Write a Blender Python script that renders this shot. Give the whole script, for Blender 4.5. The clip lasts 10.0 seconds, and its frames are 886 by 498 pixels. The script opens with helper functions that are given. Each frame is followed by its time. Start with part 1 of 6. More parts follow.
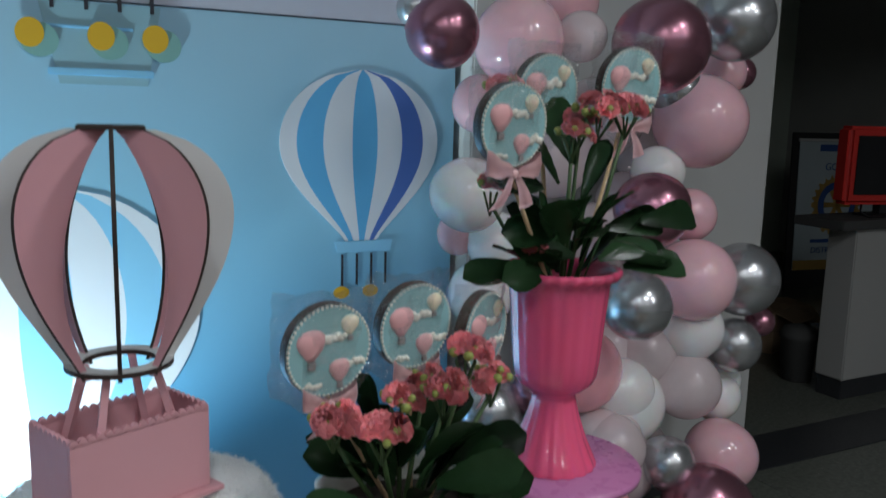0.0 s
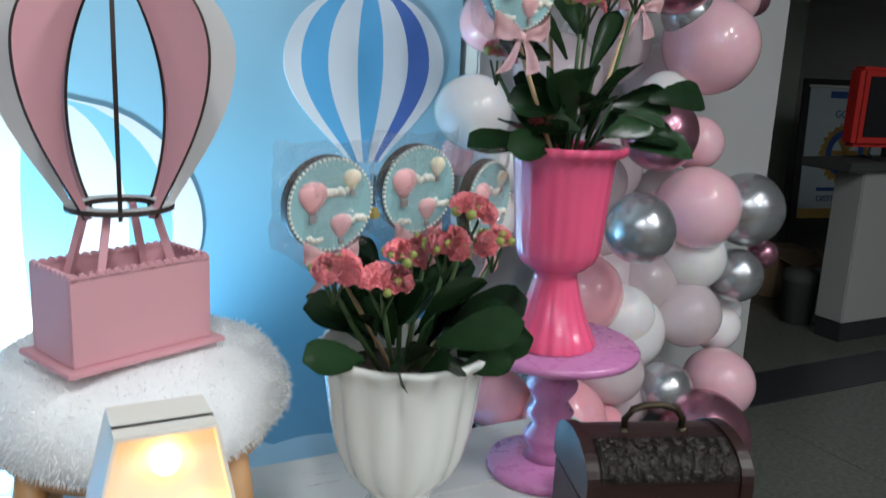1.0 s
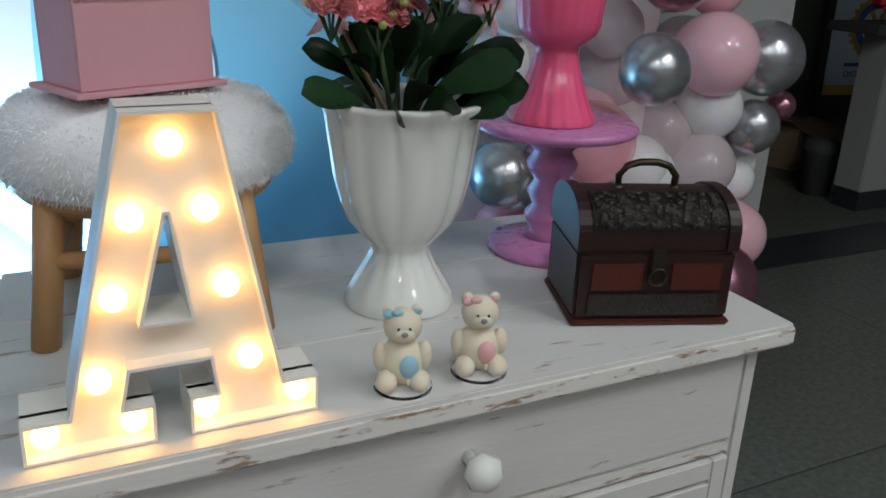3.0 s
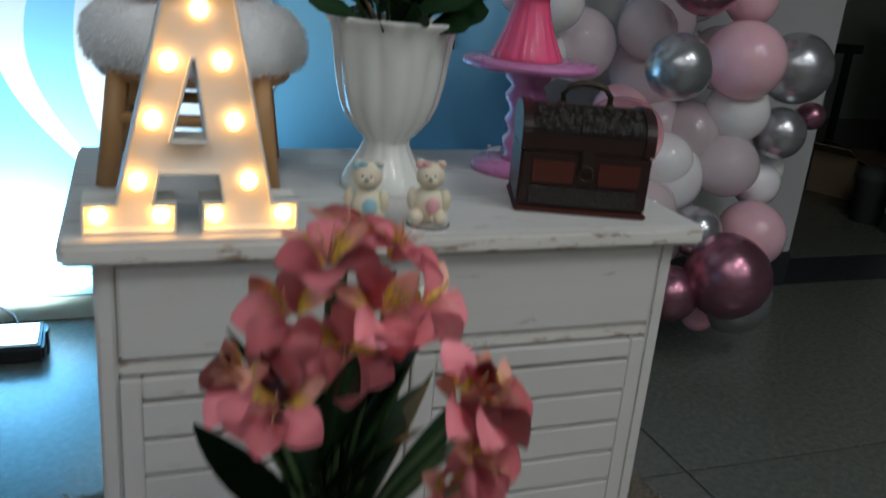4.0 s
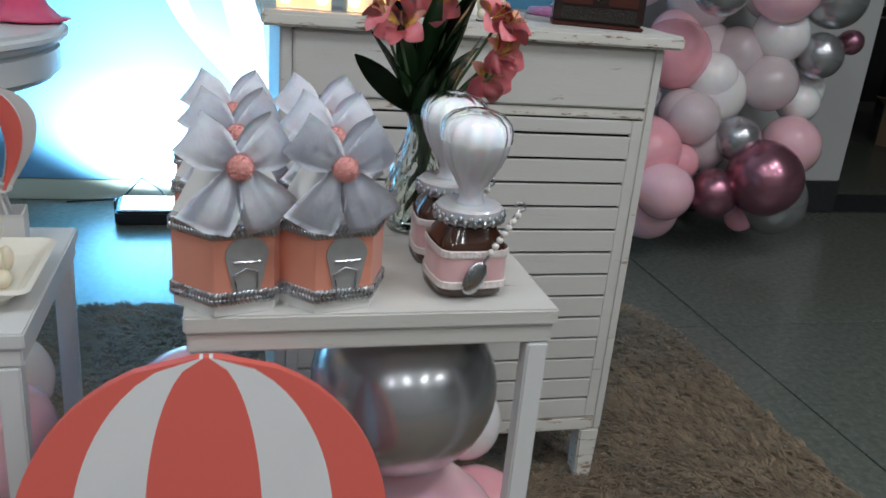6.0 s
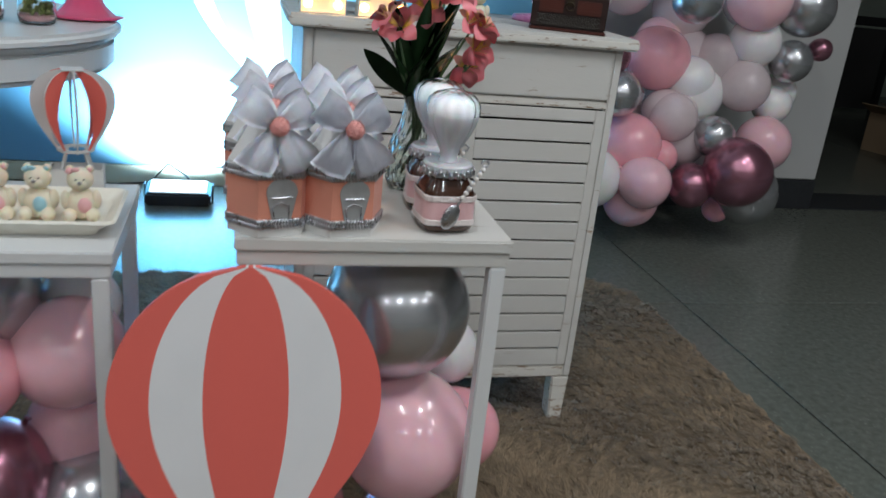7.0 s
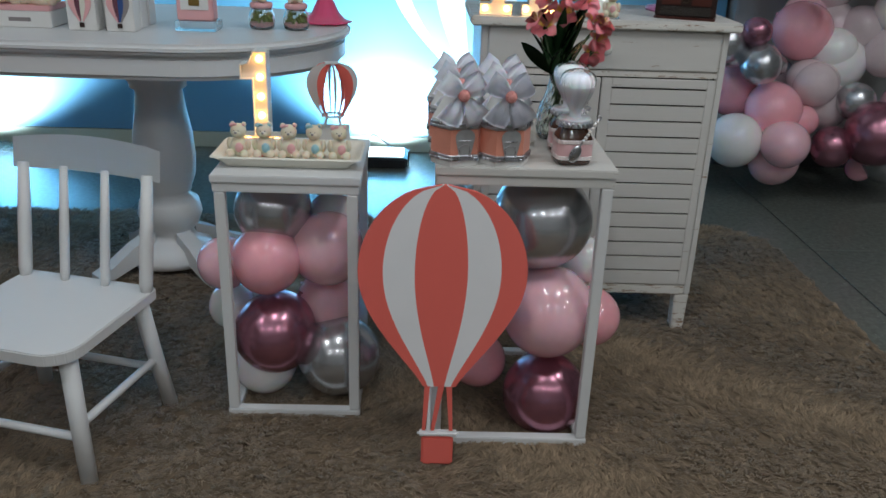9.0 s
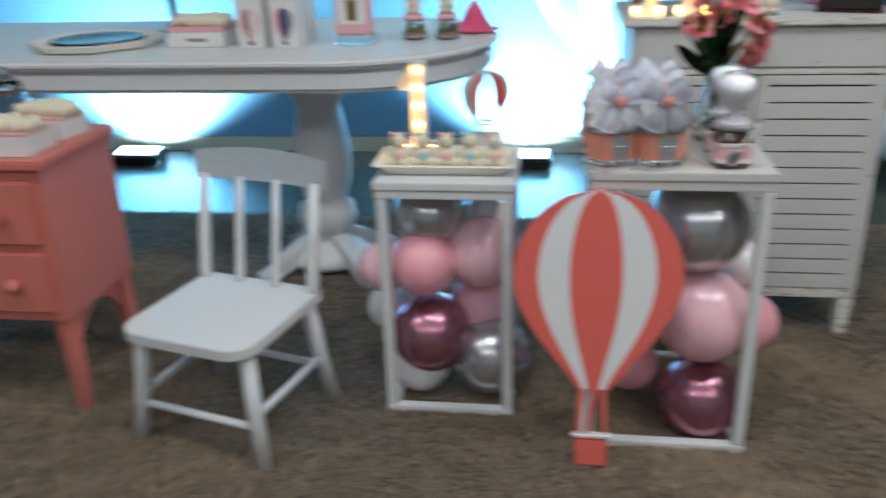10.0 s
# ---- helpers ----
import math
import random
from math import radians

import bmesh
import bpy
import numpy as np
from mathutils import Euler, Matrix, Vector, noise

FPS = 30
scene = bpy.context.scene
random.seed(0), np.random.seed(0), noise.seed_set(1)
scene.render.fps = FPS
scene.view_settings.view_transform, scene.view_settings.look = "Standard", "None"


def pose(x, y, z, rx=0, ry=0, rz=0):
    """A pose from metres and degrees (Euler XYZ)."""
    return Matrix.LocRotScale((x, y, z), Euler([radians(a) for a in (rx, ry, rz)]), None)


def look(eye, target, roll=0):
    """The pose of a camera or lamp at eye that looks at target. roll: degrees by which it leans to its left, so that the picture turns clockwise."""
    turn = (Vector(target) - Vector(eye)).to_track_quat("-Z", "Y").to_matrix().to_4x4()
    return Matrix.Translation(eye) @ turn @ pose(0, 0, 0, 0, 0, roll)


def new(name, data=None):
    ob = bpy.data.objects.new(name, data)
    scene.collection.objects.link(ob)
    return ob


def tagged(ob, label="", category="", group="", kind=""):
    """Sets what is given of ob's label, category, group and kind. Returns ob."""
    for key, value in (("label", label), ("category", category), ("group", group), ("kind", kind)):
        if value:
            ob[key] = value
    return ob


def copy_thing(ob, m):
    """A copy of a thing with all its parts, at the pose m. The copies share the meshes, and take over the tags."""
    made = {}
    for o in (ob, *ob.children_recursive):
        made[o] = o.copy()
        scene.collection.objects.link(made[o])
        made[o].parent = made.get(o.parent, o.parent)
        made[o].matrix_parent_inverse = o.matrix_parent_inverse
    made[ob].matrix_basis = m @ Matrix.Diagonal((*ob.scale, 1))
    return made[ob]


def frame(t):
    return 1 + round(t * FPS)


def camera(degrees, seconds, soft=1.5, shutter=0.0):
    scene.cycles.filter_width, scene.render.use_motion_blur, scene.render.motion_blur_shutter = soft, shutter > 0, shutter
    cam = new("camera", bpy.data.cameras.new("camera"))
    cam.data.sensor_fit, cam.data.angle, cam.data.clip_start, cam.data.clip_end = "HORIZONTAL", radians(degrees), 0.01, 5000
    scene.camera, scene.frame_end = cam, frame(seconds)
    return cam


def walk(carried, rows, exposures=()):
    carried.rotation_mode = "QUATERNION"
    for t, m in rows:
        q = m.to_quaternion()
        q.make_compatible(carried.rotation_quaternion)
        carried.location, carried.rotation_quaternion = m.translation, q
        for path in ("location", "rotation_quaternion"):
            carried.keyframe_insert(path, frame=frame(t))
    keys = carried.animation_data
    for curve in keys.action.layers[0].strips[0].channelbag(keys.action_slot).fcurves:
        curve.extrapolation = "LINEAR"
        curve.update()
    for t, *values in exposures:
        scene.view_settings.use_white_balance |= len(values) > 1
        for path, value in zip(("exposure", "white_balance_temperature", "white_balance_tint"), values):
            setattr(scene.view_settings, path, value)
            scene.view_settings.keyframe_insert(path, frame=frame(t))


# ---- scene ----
CEILING_W, FLOOD_W, BULB = 19.4, 200.0, 11.5
cam = camera(56.1, 10.0, soft=1.55, shutter=0.5)
PATH = [
    (0, (-0.019, 0.104, 1.352), (0.898, 1.852, 1.031), 1.5),
    (0.5, (-0.017, 0.102, 1.306), (0.894, 1.844, 0.937), 1.9),
    (1, (-0.020, 0.096, 1.279), (0.883, 1.825, 0.838), 2.7),
    (1.5, (-0.021, 0.083, 1.247), (0.877, 1.798, 0.744), 2.7),
    (2, (-0.021, 0.066, 1.208), (0.858, 1.752, 0.587), 3.1),
    (2.2, (-0.022, 0.059, 1.190), (0.847, 1.740, 0.545), 2.7),
    (3.3, (-0.022, 0.011, 1.165), (0.808, 1.695, 0.476), 2.6),
    (3.5, (-0.027, -0.042, 1.160), (0.782, 1.659, 0.489), 3.8),
    (3.8, (-0.002, -0.150, 1.137), (0.693, 1.611, 0.496), 5.0),
    (4, (-0.010, -0.212, 1.102), (0.679, 1.552, 0.460), 5.1),
    (4.3, (-0.055, -0.291, 1.059), (0.618, 1.471, 0.396), 5.9),
    (4.5, (-0.097, -0.347, 1.023), (0.575, 1.415, 0.356), 5.9),
    (5, (-0.110, -0.479, 0.956), (0.499, 1.295, 0.263), 6.1),
    (5.5, (-0.114, -0.605, 0.950), (0.396, 1.199, 0.254), 4.7),
    (7, (-0.155, -0.987, 0.984), (0.323, 0.831, 0.303), 6.0),
    (7.5, (-0.194, -1.193, 0.966), (0.249, 0.617, 0.238), 5.7),
    (8, (-0.220, -1.372, 0.996), (0.159, 0.435, 0.229), 4.6),
    (8.2, (-0.215, -1.433, 1.011), (0.037, 0.399, 0.249), 3.1),
    (8.5, (-0.197, -1.521, 1.073), (-0.101, 0.331, 0.323), 2.2),
    (9, (-0.183, -1.547, 1.091), (-0.131, 0.302, 0.331), 2.0),
    (9.5, (-0.182, -1.552, 1.101), (-0.158, 0.295, 0.334), 1.8),
    (9.8, (-0.202, -1.566, 1.101), (-0.281, 0.282, 0.337), 0.3),
    (10, (-0.222, -1.583, 1.120), (-0.492, 0.245, 0.354), -1.9),
]
walk(cam, [(t, look(eye, target, roll)) for t, eye, target, roll in PATH],
     exposures=[(0, -0.56), (0.5, -0.5), (1, 0.22), (1.5, 0.44), (2, -0.1), (2.2, -0.16), (3.3, -0.62), (3.5, -0.74), (4, -0.85), (4.3, -0.15), (4.5, 0.07), (5, -0.12), (5.5, -0.25), (7, -0.26), (7.5, -0.03), (8, 0.05), (8.5, -0.28), (9, -0.60), (9.5, -0.38), (10, -0.15)])

# ---------------- world and lights ----------------
world = bpy.data.worlds.new("world")
scene.world = world
world.use_nodes = True
world.node_tree.nodes["Background"].inputs[0].default_value = (0.55, 0.65, 0.75, 1)
world.node_tree.nodes["Background"].inputs[1].default_value = 0.05


def area_lamp(name, x, y, z, sx, sy, watts, colour):
    d = bpy.data.lights.new(name, "AREA")
    d.shape, d.size, d.size_y, d.energy, d.color = "RECTANGLE", sx, sy, watts, colour
    ob = new(name, d)
    ob.matrix_world = pose(x, y, z)
    return ob


# fluorescent ceiling fixtures of the hall
TUBES = [(-2.2, -3.4), (-2.2, -1.2), (-0.6, -3.4), (-0.4, -0.9), (1.0, -3.4), (1.0, -0.9), (2.5, -3.2), (2.4, -1.6), (1.8, -0.3)]
for tx, ty in TUBES:
    area_lamp("ceiling_lamp", tx, ty, 2.93, 0.16, 0.60, CEILING_W, (0.93, 0.97, 1.0))

# floor floods that wash the printed panel
FLOODS = [(-0.37, 2.10), (-2.24, 2.10)]
for fx, fy in FLOODS:
    d = bpy.data.lights.new("flood_beam", "SPOT")
    d.energy, d.color, d.spot_size, d.spot_blend, d.shadow_soft_size = FLOOD_W, (0.72, 0.93, 1.0), radians(136), 0.4, 0.05
    ob = new("flood_beam", d)
    ob.matrix_world = look((fx, fy - 0.02, 0.12), (fx, 2.32, 0.12 + 0.30))

# ---------------- materials ----------------


def material(name, colour, rough=0.5, metal=0.0, grain=0.10, scale=6.0, bump=0.08, fine=80.0, coat=0.0, trans=0.0, glow=0.0,
             sheen=0.0, sub=0.0, alpha=1.0, stretch=(1, 1, 1), second=None, amount=0.5, ior=1.45, rand=0.0):
    m = bpy.data.materials.new(name)
    m.use_nodes = True
    nt = m.node_tree
    b = nt.nodes["Principled BSDF"]
    tc = nt.nodes.new("ShaderNodeTexCoord")
    mp = nt.nodes.new("ShaderNodeMapping")
    mp.inputs["Scale"].default_value = stretch
    nt.links.new(tc.outputs["Object"], mp.inputs[0])
    n1 = nt.nodes.new("ShaderNodeTexNoise")
    n1.inputs["Scale"].default_value, n1.inputs["Detail"].default_value = scale, 4
    n2 = nt.nodes.new("ShaderNodeTexNoise")
    n2.inputs["Scale"].default_value, n2.inputs["Detail"].default_value = fine, 3
    nt.links.new(mp.outputs[0], n1.inputs["Vector"])
    nt.links.new(mp.outputs[0], n2.inputs["Vector"])
    mix = nt.nodes.new("ShaderNodeMix")
    mix.data_type = "RGBA"
    lo = [max(0, c * (1 - grain)) for c in colour]
    hi = [min(1, c * (1 + grain)) for c in colour]
    mix.inputs[6].default_value, mix.inputs[7].default_value = (*lo, 1), (*hi, 1)
    nt.links.new(n1.outputs["Fac"], mix.inputs[0])
    out = mix.outputs[2]
    if second:
        ramp = nt.nodes.new("ShaderNodeValToRGB")
        ramp.color_ramp.elements[0].position, ramp.color_ramp.elements[1].position = amount, amount + 0.05
        n3 = nt.nodes.new("ShaderNodeTexNoise")
        n3.inputs["Scale"].default_value, n3.inputs["Detail"].default_value, n3.inputs["Roughness"].default_value = scale * 2.3, 8, 0.7
        nt.links.new(mp.outputs[0], n3.inputs["Vector"])
        nt.links.new(n3.outputs["Fac"], ramp.inputs[0])
        mx2 = nt.nodes.new("ShaderNodeMix")
        mx2.data_type = "RGBA"
        nt.links.new(ramp.outputs[0], mx2.inputs[0])
        nt.links.new(out, mx2.inputs[6])
        mx2.inputs[7].default_value = (*second, 1)
        out = mx2.outputs[2]
    if rand:
        oi = nt.nodes.new("ShaderNodeObjectInfo")
        hsv = nt.nodes.new("ShaderNodeHueSaturation")
        mr = nt.nodes.new("ShaderNodeMapRange")
        mr.inputs[3].default_value, mr.inputs[4].default_value = 1 - rand, 1 + rand
        nt.links.new(oi.outputs["Random"], mr.inputs[0])
        nt.links.new(mr.outputs[0], hsv.inputs["Value"])
        nt.links.new(out, hsv.inputs["Color"])
        out = hsv.outputs[0]
    nt.links.new(out, b.inputs["Base Color"])
    rr = nt.nodes.new("ShaderNodeMapRange")
    rr.inputs[3].default_value, rr.inputs[4].default_value = max(0.02, rough * 0.85), min(1, rough * 1.15)
    nt.links.new(n2.outputs["Fac"], rr.inputs[0])
    nt.links.new(rr.outputs[0], b.inputs["Roughness"])
    if bump:
        bp = nt.nodes.new("ShaderNodeBump")
        bp.inputs["Strength"].default_value, bp.inputs["Distance"].default_value = bump, 0.004
        nt.links.new(n2.outputs["Fac"], bp.inputs["Height"])
        nt.links.new(bp.outputs[0], b.inputs["Normal"])
    b.inputs["Metallic"].default_value = metal
    b.inputs["IOR"].default_value = ior
    b.inputs["Coat Weight"].default_value, b.inputs["Coat Roughness"].default_value = coat, 0.08
    b.inputs["Transmission Weight"].default_value = trans
    b.inputs["Sheen Weight"].default_value = sheen
    b.inputs["Subsurface Weight"].default_value = sub
    b.inputs["Subsurface Scale"].default_value = 0.01
    b.inputs["Alpha"].default_value = alpha
    if glow:
        b.inputs["Emission Color"].default_value, b.inputs["Emission Strength"].default_value = (*colour, 1), glow
    return m


M_wall = material("wall_paint", (0.50, 0.50, 0.495), 0.7, grain=0.05, scale=2, fine=120)
M_wall_back = material("grey_hall_paint", (0.36, 0.36, 0.35), 0.75, grain=0.06, scale=2)
M_wall_far = material("green_wall_paint", (0.46, 0.52, 0.45), 0.75, grain=0.06, scale=2)
M_ceiling = material("ceiling_paint", (0.45, 0.45, 0.44), 0.8)
M_skirting = material("dark_granite", (0.03, 0.032, 0.036), 0.35, grain=0.3, scale=60)
M_slab = material("terrazzo", (0.110, 0.118, 0.102), 0.24, grain=0.45, scale=55, fine=160, bump=0.03, second=(0.24, 0.24, 0.22), amount=0.60, rand=0.06)
M_joint = material("joint_grout", (0.05, 0.05, 0.05), 0.8)
M_rug = material("shag_pile", (0.222, 0.162, 0.104), 0.9, grain=0.42, scale=13, bump=0, sheen=0.2)
M_rug_base = material("rug_backing", (0.15, 0.108, 0.07), 0.95, grain=0.3, scale=14, bump=0.6, fine=120)
M_white = material("distressed_white_paint", (0.62, 0.61, 0.58), 0.42, grain=0.06, scale=5, bump=0.1, fine=50, stretch=(1, 7, 7), second=(0.33, 0.25, 0.18), amount=0.625)
M_worn = material("worn_white_edge", (0.70, 0.68, 0.63), 0.5, grain=0.12, scale=9, bump=0.15, fine=50, stretch=(1, 5, 5), second=(0.30, 0.2, 0.13), amount=0.56)
M_white_clean = material("white_lacquer", (0.70, 0.71, 0.71), 0.35, grain=0.04, scale=4, bump=0.05, fine=60, second=(0.5, 0.46, 0.42), amount=0.76)
# near-black colour standing in for the shade between the dresser's slats
M_slot = material("slot_shade", (0.02, 0.018, 0.016), 0.9)
M_ceramic = material("white_ceramic", (0.78, 0.79, 0.74), 0.12, grain=0.03, bump=0.01, coat=0.6)
M_pink_gloss = material("hot_pink_plastic", (0.84, 0.11, 0.24), 0.14, grain=0.04, bump=0.01, coat=0.5, sub=0.15)
M_mauve = material("orchid_lacquer", (0.55, 0.20, 0.42), 0.28, grain=0.06, bump=0.04, coat=0.3)
M_pink_mdf = material("pink_painted_board", (0.66, 0.34, 0.375), 0.55, grain=0.05, scale=8, bump=0.06)
M_white_mdf = material("grey_white_board", (0.58, 0.58, 0.57), 0.55, grain=0.05, scale=8, bump=0.06)
M_burnt = material("laser_burnt_edge", (0.035, 0.022, 0.018), 0.7)
M_fur = material("white_faux_fur", (0.88, 0.885, 0.88), 0.95, grain=0.08, scale=20, bump=0.5, fine=150, sheen=0.4)
M_stoolwood = material("pine_wood", (0.48, 0.26, 0.11), 0.45, grain=0.25, scale=7, stretch=(5, 5, 0.6), fine=60, bump=0.1)
M_letter = material("letter_plastic", (0.82, 0.78, 0.70), 0.4, grain=0.03, bump=0.02)
M_bulb = material("warm_bulb", (1.0, 0.54, 0.17), 0.3, glow=BULB, bump=0, grain=0)
M_lens = material("flood_lens", (0.75, 0.93, 1.0), 0.3, glow=6, bump=0, grain=0)
M_black = material("black_casing", (0.02, 0.02, 0.022), 0.4, grain=0.2)
M_chest = material("mahogany", (0.022, 0.008, 0.0065), 0.42, grain=0.5, scale=9, stretch=(0.6, 5, 5), fine=90, bump=0.12)
M_chest_red = material("red_mahogany", (0.07, 0.015, 0.009), 0.4, grain=0.5, scale=9, stretch=(0.6, 5, 5), fine=90, bump=0.12)
M_emboss = material("embossed_leather", (0.017, 0.012, 0.009), 0.5, grain=0.6, scale=150, bump=0.6, fine=300, second=(0.034, 0.028, 0.02), amount=0.56)
M_brass = material("antique_brass", (0.06, 0.045, 0.03), 0.42, metal=0.8, grain=0.3)
M_leaf = material("kalanchoe_leaf", (0.030, 0.075, 0.030), 0.24, grain=0.4, scale=22, bump=0.15, fine=70, rand=0.25)
M_stem = material("green_stem", (0.06, 0.11, 0.04), 0.5, grain=0.3)
M_bud = material("green_bud", (0.30, 0.34, 0.09), 0.5, grain=0.35, scale=90, second=(0.62, 0.16, 0.16), amount=0.62)
M_petal = material("coral_petal", (0.96, 0.29, 0.32), 0.5, grain=0.2, scale=60, sub=0.35, rand=0.15)
M_lily = material("rose_petal", (0.92, 0.27, 0.31), 0.42, grain=0.2, scale=30, sub=0.3, rand=0.22)
M_lily_y = material("yellow_petal", (0.90, 0.42, 0.33), 0.45, grain=0.2, scale=30, sub=0.2)
M_stamen = material("stamen", (0.62, 0.30, 0.18), 0.5)


def throat(m):
    """Yellow throat with dark red streaks that run along the petal, pink tip."""
    nt = m.node_tree
    b = nt.nodes["Principled BSDF"]
    tip = b.inputs["Base Color"].links[0].from_socket
    tc, sp, ramp, wave = nt.nodes.new("ShaderNodeTexCoord"), nt.nodes.new("ShaderNodeSeparateXYZ"), nt.nodes.new("ShaderNodeValToRGB"), nt.nodes.new("ShaderNodeTexNoise")
    mp = nt.nodes.new("ShaderNodeMapping")
    mp.inputs["Scale"].default_value = (900, 90, 90)
    nt.links.new(tc.outputs["Object"], mp.inputs[0])
    nt.links.new(mp.outputs[0], wave.inputs["Vector"])
    wave.inputs["Scale"].default_value = 1.0
    cut_ = nt.nodes.new("ShaderNodeValToRGB")
    cut_.color_ramp.elements[0].position, cut_.color_ramp.elements[1].position = 0.58, 0.62
    nt.links.new(wave.outputs["Fac"], cut_.inputs[0])
    streak = nt.nodes.new("ShaderNodeMix")
    streak.data_type = "RGBA"
    streak.inputs[6].default_value, streak.inputs[7].default_value = (0.92, 0.62, 0.09, 1), (0.24, 0.03, 0.03, 1)
    nt.links.new(cut_.outputs[0], streak.inputs[0])
    nt.links.new(tc.outputs["Object"], sp.inputs[0])
    mr = nt.nodes.new("ShaderNodeMapRange")
    mr.inputs[1].default_value, mr.inputs[2].default_value = 0.010, 0.018
    nt.links.new(sp.outputs[1], mr.inputs[0])
    both = nt.nodes.new("ShaderNodeMix")
    both.data_type = "RGBA"
    nt.links.new(mr.outputs[0], both.inputs[0])
    nt.links.new(streak.outputs[2], both.inputs[6])
    nt.links.new(tip, both.inputs[7])
    nt.nodes.remove(ramp)
    nt.links.new(both.outputs[2], b.inputs["Base Color"])


throat(M_lily_y)
M_soil = material("potting_soil", (0.03, 0.02, 0.014), 0.95, grain=0.5, scale=40, bump=1.0, fine=60)
M_choc = material("chocolate", (0.035, 0.016, 0.012), 0.4, grain=0.2)
M_icing = material("aqua_icing", (0.28, 0.50, 0.52), 0.5, grain=0.06, scale=12)
M_sugar_w = material("white_sugar", (0.80, 0.77, 0.68), 0.6, grain=0.05, bump=0.2)
M_sugar_p = material("pink_sugar", (0.80, 0.43, 0.44), 0.55, grain=0.06, bump=0.1)
M_sugar_b = material("blue_sugar", (0.32, 0.56, 0.64), 0.55, grain=0.06, bump=0.1)
M_sugar_g = material("grey_sugar", (0.28, 0.25, 0.25), 0.6)
M_cream = material("cream_fondant", (0.76, 0.68, 0.53), 0.55, grain=0.06, scale=20, bump=0.08, sub=0.2)
M_ribbon_p = material("pink_satin", (0.78, 0.48, 0.49), 0.32, grain=0.08, scale=30, sheen=0.3)
M_ribbon_b = material("pale_blue_satin", (0.80, 0.82, 0.90), 0.28, grain=0.06, scale=25, sheen=0.3, sub=0.3, bump=0.1, fine=150)
M_stick = material("wooden_stick", (0.60, 0.42, 0.24), 0.6, grain=0.15)
M_card = material("white_card", (0.78, 0.77, 0.75), 0.6, grain=0.03)
M_coral = material("coral_satin", (0.80, 0.32, 0.225), 0.38, grain=0.08, scale=16, sheen=0.2)
M_pom = material("pink_wool", (0.82, 0.38, 0.35), 0.9, grain=0.25, scale=120, bump=1.0, fine=170, sheen=0.3)
M_silver = material("silver_braid", (0.50, 0.51, 0.54), 0.28, metal=1.0, grain=0.2, scale=80)
M_plaque = material("brushed_silver_board", (0.50, 0.51, 0.52), 0.36, metal=0.45, grain=0.2, scale=70)
M_jarlid = material("milky_plastic", (0.58, 0.58, 0.62), 0.22, grain=0.03, sub=0.3, coat=0.4)
M_lace = material("white_lace", (0.80, 0.72, 0.70), 0.8, grain=0.1, bump=0.6, fine=150)
M_pearl = material("pearl", (0.80, 0.76, 0.72), 0.2, coat=0.5, bump=0)
M_nut = material("hazelnut_cream", (0.055, 0.022, 0.012), 0.15, grain=0.2, coat=0.7)
M_bal_pink = material("pink_latex", (0.91, 0.55, 0.62), 0.18, grain=0.05, scale=5, bump=0.02, coat=0.4, sub=0.25, rand=0.08)
M_bal_deep = material("deep_pink_latex", (0.91, 0.42, 0.48), 0.18, grain=0.05, scale=5, bump=0.02, coat=0.4, sub=0.25, rand=0.08)
M_bal_white = material("white_latex", (0.86, 0.84, 0.85), 0.18, grain=0.04, scale=5, bump=0.02, coat=0.4, sub=0.25, rand=0.05)
M_bal_pale = material("pale_pink_latex", (0.89, 0.76, 0.78), 0.12, grain=0.05, scale=5, bump=0.02, coat=0.6, trans=0.25, alpha=0.82, rand=0.08)
M_bal_silver = material("silver_chrome_latex", (0.50, 0.51, 0.53), 0.24, metal=0.78, grain=0.06, scale=7, bump=0)
M_bal_wine = material("mauve_chrome_latex", (0.40, 0.18, 0.24), 0.25, metal=0.8, grain=0.08, scale=7, bump=0)
M_red = material("coral_red_board", (0.78, 0.145, 0.115), 0.55, grain=0.03, scale=9, bump=0.06)
M_board_w = material("white_board_paint", (0.78, 0.78, 0.79), 0.55, grain=0.07, scale=9, bump=0.06)
M_desk = material("salmon_pink_paint", (0.66, 0.20, 0.165), 0.42, grain=0.07, scale=5, bump=0.08)
M_cardboard = material("cardboard", (0.30, 0.21, 0.13), 0.8, grain=0.12)
M_plastic_red = material("red_plastic", (0.52, 0.03, 0.025), 0.35)
M_screen = material("black_screen", (0.012, 0.012, 0.014), 0.15)
M_gold = material("gold_metal", (0.62, 0.40, 0.13), 0.3, metal=1.0)
M_blue_print = material("print_blue", (0.10, 0.40, 0.72), 0.6, grain=0.03, bump=0.02)
M_navy_print = material("print_dark_blue", (0.07, 0.16, 0.50), 0.6, grain=0.03, bump=0.02)
M_sky_print = material("print_light_blue", (0.23, 0.55, 0.80), 0.6, grain=0.03, bump=0.02)
M_white_print = material("print_white", (0.66, 0.72, 0.80), 0.6, grain=0.03, bump=0.02)
M_teal_print = material("print_pale_teal", (0.26, 0.46, 0.55), 0.6, grain=0.03, bump=0.02)
M_green_print = material("print_green", (0.20, 0.42, 0.40), 0.6, grain=0.03, bump=0.02)
M_yellow_print = material("print_yellow", (0.72, 0.42, 0.02), 0.6, grain=0.03, bump=0.02)
M_black_print = material("print_black", (0.02, 0.02, 0.03), 0.6, grain=0.03, bump=0.02)
M_cloud_print = material("print_cloud", (0.30, 0.52, 0.70), 0.6, grain=0.06, bump=0.02)
M_text_blue = material("banner_blue", (0.03, 0.08, 0.25), 0.6)
